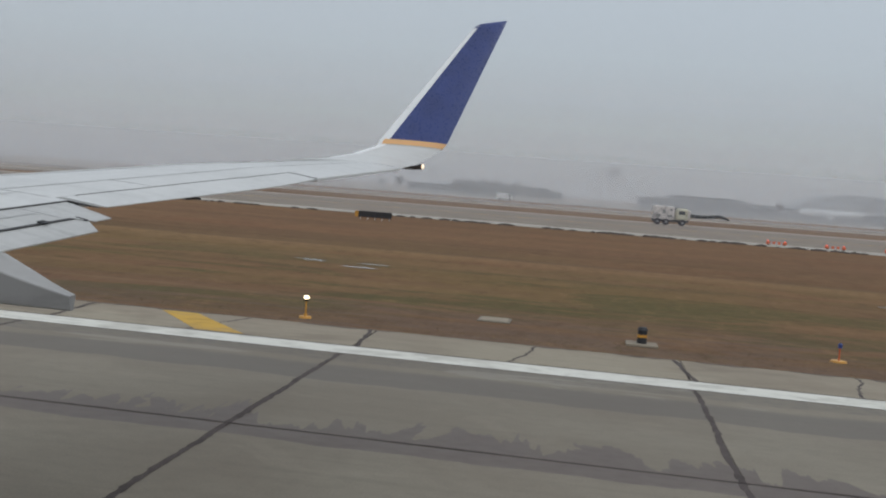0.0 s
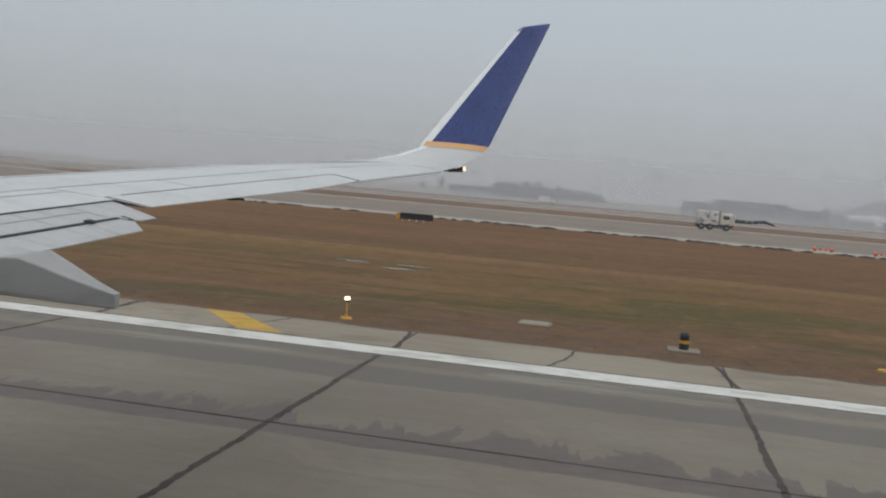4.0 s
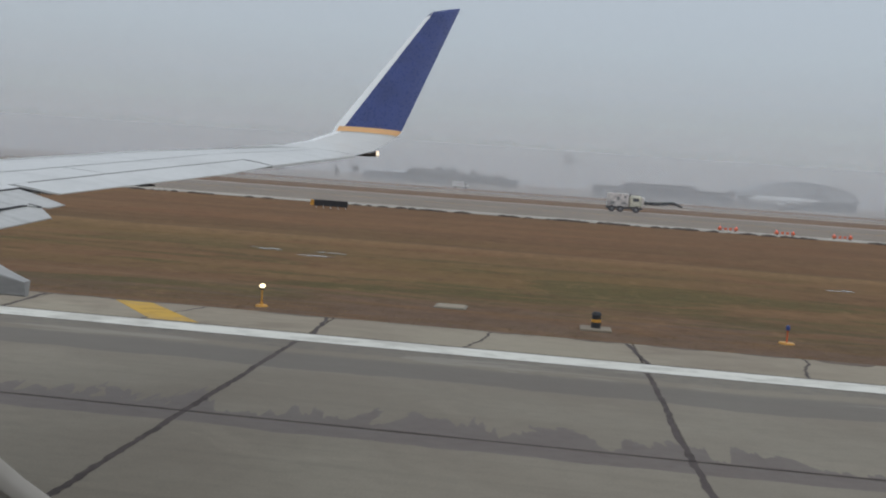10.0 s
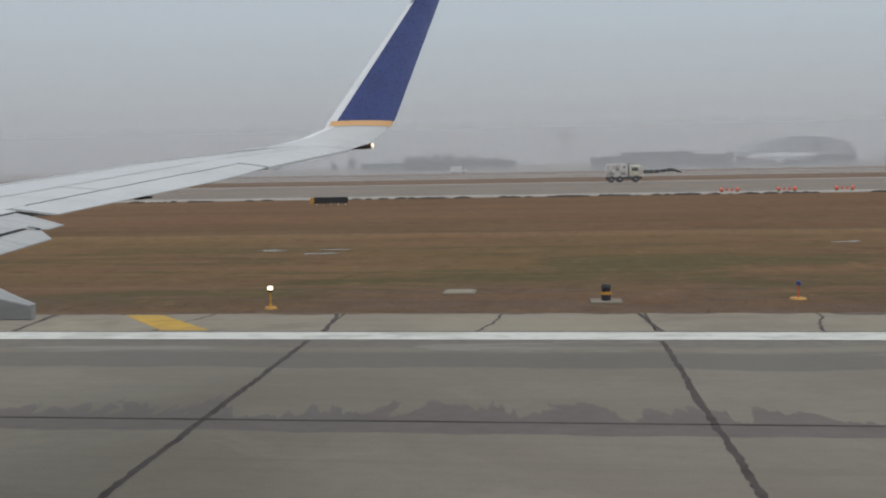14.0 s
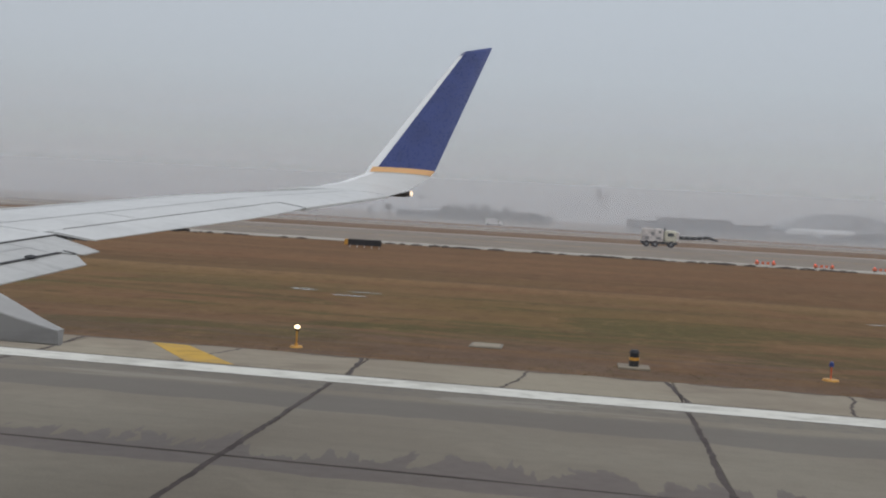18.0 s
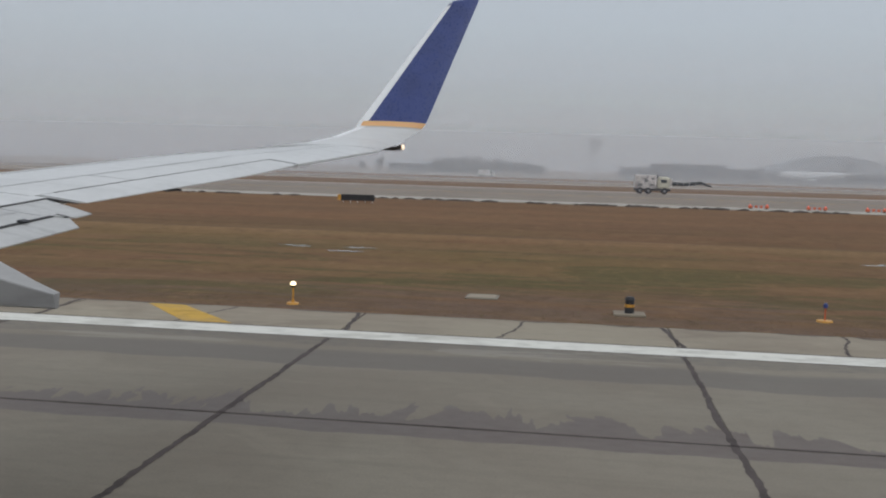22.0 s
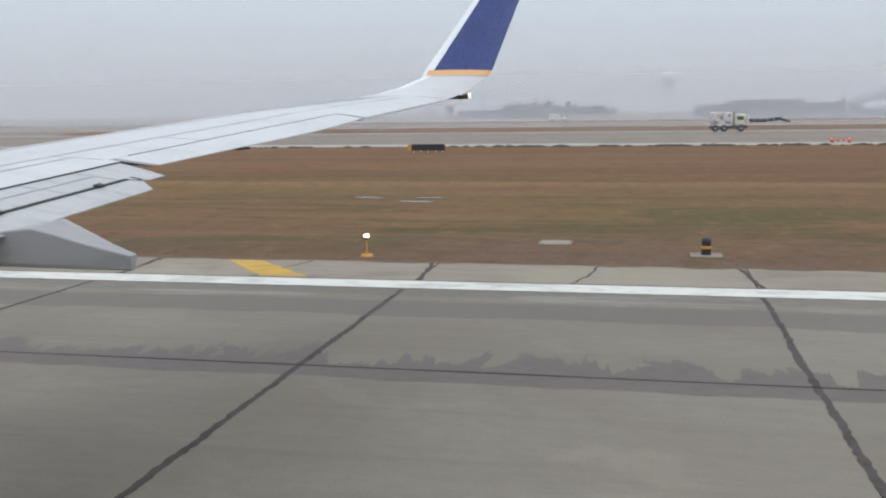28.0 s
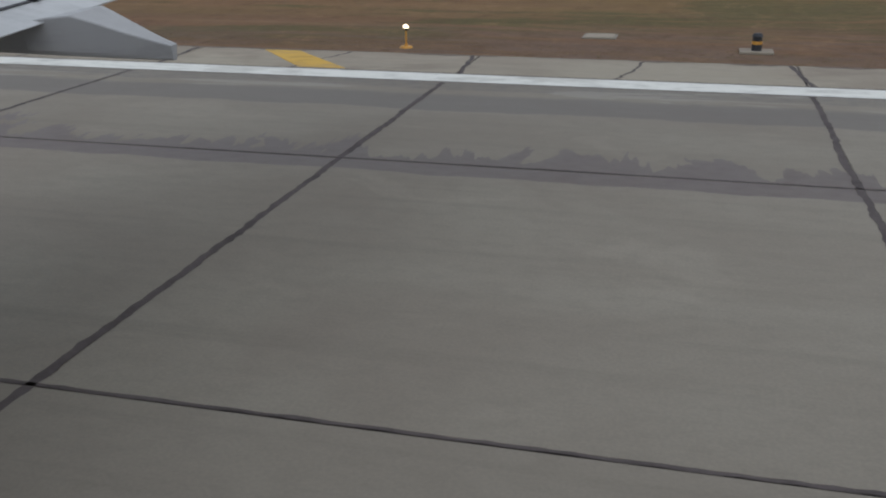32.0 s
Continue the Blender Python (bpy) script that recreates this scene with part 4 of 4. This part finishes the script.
def hall(x, y, w, d, h, bays, label, roof_rise, vaulted=False):
    t = thing("airport_building", label, "building", (x, y, G0), "far airport buildings")
    part("wall", boxed((-w / 2, -d / 2, 0), (w / 2, d / 2, h)), M_FAR_WALL, t, "dull grey wall")
    if vaulted:
        arch = [(-math.cos(math.pi * i / 16) * (w / 2 + 0.5), h + roof_rise * math.sin(math.pi * i / 16)) for i in range(17)]
        part("roof", loft(bmesh.new(), [[Vector((px, yy, pz)) for px, pz in arch] for yy in (-d / 2 - 0.5, d / 2 + 0.5)]), M_FAR_ROOF, t, "pale vaulted roof")
        for i in range(2, 15, 2):
            ax, az = arch[i]
            part("rib", strip_mesh((((ax, -d / 2 - 0.62), (ax + 1.2, -d / 2 - 0.62)), ((ax, d / 2 + 0.62), (ax + 1.2, d / 2 + 0.62))), az - 0.2, az + 0.25), M_TOWER, t, "white roof rib")
    else:
        gable = ((-d / 2 - 0.5, h), (0, h + roof_rise), (d / 2 + 0.5, h), (d / 2 + 0.5, h - 0.3), (-d / 2 - 0.5, h - 0.3))
        part("roof", loft(bmesh.new(), [[Vector((px, yy, zz)) for yy, zz in gable] for px in (-w / 2 - 0.5, w / 2 + 0.5)]), M_FAR_ROOF, t, "pale ribbed roof")
    for i in range(bays):
        bx = -w / 2 + (i + 0.5) * w / bays
        bw = 0.36 * w / bays
        window = part("window", boxed((bx - bw, -d / 2 - 0.06, h * 0.35), (bx + bw, -d / 2 + 0.02, h * 0.8)), M_FAR_GLASS, t)
        part("sill", boxed((bx - bw - 0.1, -d / 2 - 0.16, h * 0.33), (bx + bw + 0.1, -d / 2, h * 0.35)), M_FAR_ROOF, window)
    if not vaulted:
        part("vent", boxed((-w * 0.2, -1, h + roof_rise - 0.4), (-w * 0.2 + 3, 1, h + roof_rise + 0.6)), M_FAR_ROOF, t)


def terminal(x, y):
    """A dark terminal of three blocks of different height, with a pointed turret at each step on one side."""
    t = thing("terminal_building", "dark brown stepped terminal with two pointed turrets in fog", "building", (x, y, G0), "far airport buildings")
    for x0, x1, h, bays in ((0, 12.5, 4.6, 5), (12.5, 38, 6.3, 9), (40.5, 53, 4.8, 5)):
        part("wall", boxed((x0, -7, 0), (x1, 7, h), 0.05), M_TERMINAL, t, "dark brown wall")
        part("roof", boxed((x0 - 0.3, -7.5, h), (x1 + 0.3, 7.5, h + 0.45), 0.08), M_FAR_WALL, t, "flat grey roof edge")
        part("plinth", boxed((x0, -8.2, 0), (x1, -7, 1.5), 0.05), M_FAR_WALL, t, "grey lower storey")
        w = (x1 - x0) / bays
        for i in range(bays):
            c = x0 + (i + 0.5) * w
            window = part("window", boxed((c - 0.36 * w, -7.08, 2.2), (c + 0.36 * w, -6.9, h - 0.9)), M_FAR_GLASS, t)
            part("frame", boxed((c - 0.40 * w, -7.16, h - 0.9), (c + 0.40 * w, -6.9, h - 0.72)), M_FAR_ROOF, window)
            part("sill", boxed((c - 0.40 * w, -7.2, 2.05), (c + 0.40 * w, -6.9, 2.2)), M_FAR_ROOF, window)
    for x0, h in ((38, 6.0), (53, 5.6)):
        turret = part("turret", boxed((x0, -7.4, 0), (x0 + 2.6, -4.4, h), 0.05), M_TERMINAL, t, "square brown turret")
        cap = ((x0 - 0.3, -7.7, h), (x0 + 2.9, -7.7, h), (x0 + 2.9, -4.1, h), (x0 - 0.3, -4.1, h))
        tip = Vector((x0 + 1.3, -5.9, h + 1.8))
        part("spire", loft(bmesh.new(), [[Vector(p) for p in cap], [tip + (Vector(p) - tip) * 0.03 for p in cap]]), M_FAR_WALL, turret, "pointed grey roof")


terminal(18, 400)
hall(112, 455, 46, 30, 4.5, 7, "pale vault-roofed hangar faint in fog", 8.0, True)
hall(-70, 470, 40, 20, 4.2, 8, "low grey cargo hall faint in fog", 1.2)


def radar_tower(x, y):
    t = thing("radome_tower", "white ball-topped radar tower faint in fog", "tower", (x, y, G0))
    bm = bmesh.new()
    for sx, sy in ((-2, -2), (2, -2), (2, 2), (-2, 2)):
        tube(bm, (sx * 1.3, sy * 1.3, 0), (sx, sy, 15), 0.28, 0.24, 8)
    part("legs", bm, M_TOWER, t, "four pale steel legs")
    bm = bmesh.new()
    for z in (3.5, 7, 10.5):
        for a, b in (((-2.3, -2.3), (2.3, -2.3)), ((2.3, -2.3), (2.3, 2.3)), ((2.3, 2.3), (-2.3, 2.3)), ((-2.3, 2.3), (-2.3, -2.3))):
            tube(bm, (*a, z), (*b, z + 3.4), 0.1, 0.1, 6)
    part("bracing", bm, M_TOWER, t)
    part("platform", tube(bmesh.new(), (0, 0, 15), (0, 0, 15.6), 4.2, 4.2, 20), M_TOWER, t)
    bm = bmesh.new()
    bmesh.ops.create_uvsphere(bm, u_segments=24, v_segments=14, radius=4.0, matrix=Matrix.Translation((0, 0, 19.0)))
    part("radome", bm, M_TOWER, t, "white ball", True)


radar_tower(10, 525)


def parked_airliner(x, y, turn):
    t = thing("parked_airliner", "white airliner parked far off in fog", "aircraft", (x, y, G0), turn=turn)
    rings = []
    for f, r, up in ((-15, 0.3, 3.2), (-13.5, 1.2, 3.3), (-11, 1.8, 3.5), (8, 1.8, 3.5), (13, 1.0, 4.1), (16, 0.25, 4.6)):
        rings.append([Vector((f, r * math.cos(a * math.tau / 14), up + r * math.sin(a * math.tau / 14))) for a in range(14)])
    part("fuselage", loft(bmesh.new(), rings), M_TOWER, t, "", True)
    part("tail_fin", loft(bmesh.new(), [[Vector(p) for p in ((11, -0.15, 4.8), (15.5, -0.15, 4.9), (15.5, 0.15, 4.9), (11, 0.15, 4.8))],
                                        [Vector(p) for p in ((15.4, -0.08, 10.2), (17.6, -0.08, 10.2), (17.6, 0.08, 10.2), (15.4, 0.08, 10.2))]]), M_FAR_WALL, t, "dark tail fin")
    for side in (-1, 1):
        part("wing", loft(bmesh.new(), [[Vector(p) for p in ((-4, side * 1.5, 2.4), (3, side * 1.5, 2.5), (3, side * 1.5, 2.8), (-4, side * 1.5, 2.9))],
                                        [Vector(p) for p in ((3.5, side * 15, 3.9), (5, side * 15, 3.9), (5, side * 15, 4.0), (3.5, side * 15, 4.0))]]), M_TOWER, t)
        part("engine", tube(bmesh.new(), (-4.5, side * 5, 1.7), (-1.5, side * 5, 1.8), 0.9, 0.7, 14), M_TOWER, t)
    for gx, gy in ((-11, 0), (1, -2.5), (1, 2.5)):
        part("gear", tube(tube(bmesh.new(), (gx, gy, 0.5), (gx, gy, 2.4), 0.12), (gx, gy - 0.25, 0.5), (gx, gy + 0.25, 0.5), 0.5, 0.5, 14), M_RUBBER, t)


parked_airliner(98, 418, 12)


def lattice_mast(x, y, h):
    t = thing("lattice_mast", "thin grey steel mast with a crossbar, faint in fog", "mast", (x, y, G0))
    part("pole", tube(bmesh.new(), (0, 0, 0), (0, 0, h), 0.42, 0.26, 8), M_FAR_WALL, t)
    part("crossbar", boxed((-1.5, -0.15, h - 0.9), (1.5, 0.15, h - 0.5), 0.03), M_FAR_WALL, t)
    for side in (-1.2, 1.2):
        part("lamp", boxed((side - 0.35, -0.35, h - 1.2), (side + 0.35, 0.2, h - 0.9), 0.05), M_FAR_ROOF, t)


lattice_mast(-76, 448, 11.0)


def white_van(x, y):
    t = thing("box_van", "white box van parked on the far apron", "van", (x, y, G0))
    part("cargo_box", boxed((-2.6, -1.0, 0.6), (1.3, 1.0, 2.5), 0.08), M_TOWER, t, "plain white box")
    cab = part("cab", loft(bmesh.new(), [[Vector(p) for p in ((1.35, yy, 0.55), (3.1, yy, 0.55), (3.0, yy, 1.25), (2.3, yy, 2.05), (1.35, yy, 2.1))] for yy in (-0.95, 0.95)]), M_TOWER, t, "white cab")
    part("side_window", boxed((1.55, -0.975, 1.3), (2.35, -0.945, 1.85)), M_FAR_GLASS, cab)
    for wx in (-1.6, 2.2):
        for wy in (-0.9, 0.9):
            part("wheel", tube(bmesh.new(), (wx, wy - 0.12, 0.36), (wx, wy + 0.12, 0.36), 0.36, 0.36, 14), M_RUBBER, t)


white_van(-31, 336)


def bare_tree(x, y, h, seed):
    r = random.Random(seed)
    t = thing("bare_tree", "leafless grey winter tree, blurred by fog", "tree", (x, y, G0), "trees behind the airfield")
    lean = r.uniform(-0.3, 0.3)
    trunk = tube(bmesh.new(), (0, 0, 0), (lean, 0, h * 0.6), 0.26, 0.1, 8)
    twigs = bmesh.new()
    for i in range(16):
        a, f = r.uniform(0, math.tau), r.random()
        base = Vector((lean * f * 0.7, 0, h * (0.12 + 0.42 * f)))
        reach = h * (0.42 - 0.26 * f) * r.uniform(0.7, 1.15)
        tip = Vector((math.cos(a) * reach, math.sin(a) * reach, h * (0.30 + 0.62 * f) * r.uniform(0.85, 1.05)))
        tube(trunk, base, tip, 0.08, 0.02, 5, False)
        for j in range(24):
            p = base.lerp(tip, r.uniform(0.25, 1.0))
            q = p + Vector((r.uniform(-1, 1), r.uniform(-1, 1), r.uniform(-0.5, 0.9))) * h * 0.15
            w = Vector((r.uniform(-1, 1), r.uniform(-1, 1), r.uniform(-1, 1))) * 0.13
            twigs.faces.new([twigs.verts.new(c) for c in (p - w * 0.3, p + w * 0.3, q + w, q - w)])
    part("trunk", trunk, M_BARK, t)
    part("crown", twigs, M_TWIG, t, "dense bare twigs")


rt = random.Random(11)
for i in range(34):
    f = i / 33
    bare_tree(-66 + 50 * f + rt.uniform(-1, 1), 440 + rt.uniform(0, 22), (6.2 + 2.6 * math.sin(math.pi * min(1.0, 0.2 + f))) * rt.uniform(0.8, 1.1), 200 + i)
for i in range(14):
    bare_tree(80 + i * 11 + rt.uniform(-4, 4), 470 + rt.uniform(-8, 30), rt.uniform(3.5, 6.0), 260 + i)
for i in range(7):
    bare_tree(-160 + i * 13 + rt.uniform(-5, 5), 450 + rt.uniform(-10, 25), rt.uniform(5.0, 8.5), 300 + i)

# ---- grass blades by the shoulder, lumps along the far taxiway edge ----
rg = np.random.RandomState(3)
verts, faces = [], []
count = 9000
ys = 24.08 + 2.4 * rg.rand(count) ** 2.2
xs = -36 + 70 * rg.rand(count)
for x, y in zip(xs, ys):
    h = 0.008 + 0.024 * rg.rand()
    for b in range(3):
        a = rg.rand() * math.tau
        dx, dy = math.cos(a) * 0.012, math.sin(a) * 0.012
        lx, ly = (rg.rand(2) - 0.5) * 0.3
        ox, oy = (rg.rand(2) - 0.5) * 0.14
        k = len(verts)
        verts += [(x + ox - dx, y + oy - dy, G0 - 0.01), (x + ox + dx, y + oy + dy, G0 - 0.01), (x + ox + lx, y + oy + ly, G0 + h)]
        faces.append((k, k + 1, k + 2))
me = bpy.data.meshes.new("grass_blades")
me.from_pydata(verts, [], faces)
me.materials.append(M_TUFT)
tagged(new("grass_blades", me), "short dry brown grass blades beside the shoulder", "grass", kind="stuff")

bm = bmesh.new()
rl = random.Random(8)
for i in range(150):
    x, y = rl.uniform(-75, 85), 103.8 + rl.uniform(-0.5, 0.4)
    bmesh.ops.create_icosphere(bm, subdivisions=1, radius=rl.uniform(0.15, 0.42),
                               matrix=Matrix.Translation((x, y, G0 + 0.02)) @ Matrix.Diagonal((rl.uniform(1, 3.2), 0.8, 0.55, 1)))
tagged(link_mesh("turf_lumps", bm, M_DIRT, True), "dark lumps of turned turf along the taxiway edge", "soil", kind="stuff")

# mud and turf creeping over the edge of the shoulder
rm = random.Random(31)
bm = bmesh.new()
x = -60.0
while x < 70:
    length, reach = rm.uniform(0.5, 3.2), rm.uniform(0.05, 0.34)
    if rm.random() < 0.22:
        reach = rm.uniform(0.4, 0.85)
    n = max(4, int(length / 0.18))
    low = [(x + length * i / n, 24.11 - reach * max(0.0, math.sin(math.pi * i / n)) ** 0.6 * rm.uniform(0.55, 1.1)) for i in range(n + 1)]
    top = [bm.verts.new((px, 24.4, G0 + 0.002)) for px, _ in low]
    mid = [bm.verts.new((px, 24.12, 0.007)) for px, _ in low]
    toe = [bm.verts.new((px, py, 0.004)) for px, py in low]
    for i in range(n):
        bm.faces.new((top[i], top[i + 1], mid[i + 1], mid[i]))
        bm.faces.new((mid[i], mid[i + 1], toe[i + 1], toe[i]))
    x += length * rm.uniform(0.7, 1.5)
tagged(link_mesh("edge_mud", bm, M_MUD, True), "brown mud and dead turf creeping onto the shoulder", "soil", kind="stuff")

# thin sheets of meltwater lying in the grass
rp = random.Random(21)
bm = bmesh.new()
for x0, y0 in ((-11, 42), (15, 43.5), (21, 30.5)):
    for i in range(4):
        cx, cy = x0 + rp.uniform(-2, 2), y0 + rp.uniform(-1.6, 1.6)
        lx, ly = rp.uniform(0.25, 0.9), rp.uniform(0.08, 0.24)
        ring = [bm.verts.new((cx + lx * math.cos(a / 18 * math.tau) * rp.uniform(0.75, 1.1), cy + ly * math.sin(a / 18 * math.tau) * rp.uniform(0.6, 1.3), G0 + 0.012)) for a in range(18)]
        bm.faces.new(ring)
tagged(link_mesh("meltwater", bm, M_PUDDLE), "thin pale puddles of meltwater in brown grass", "puddle", kind="stuff")
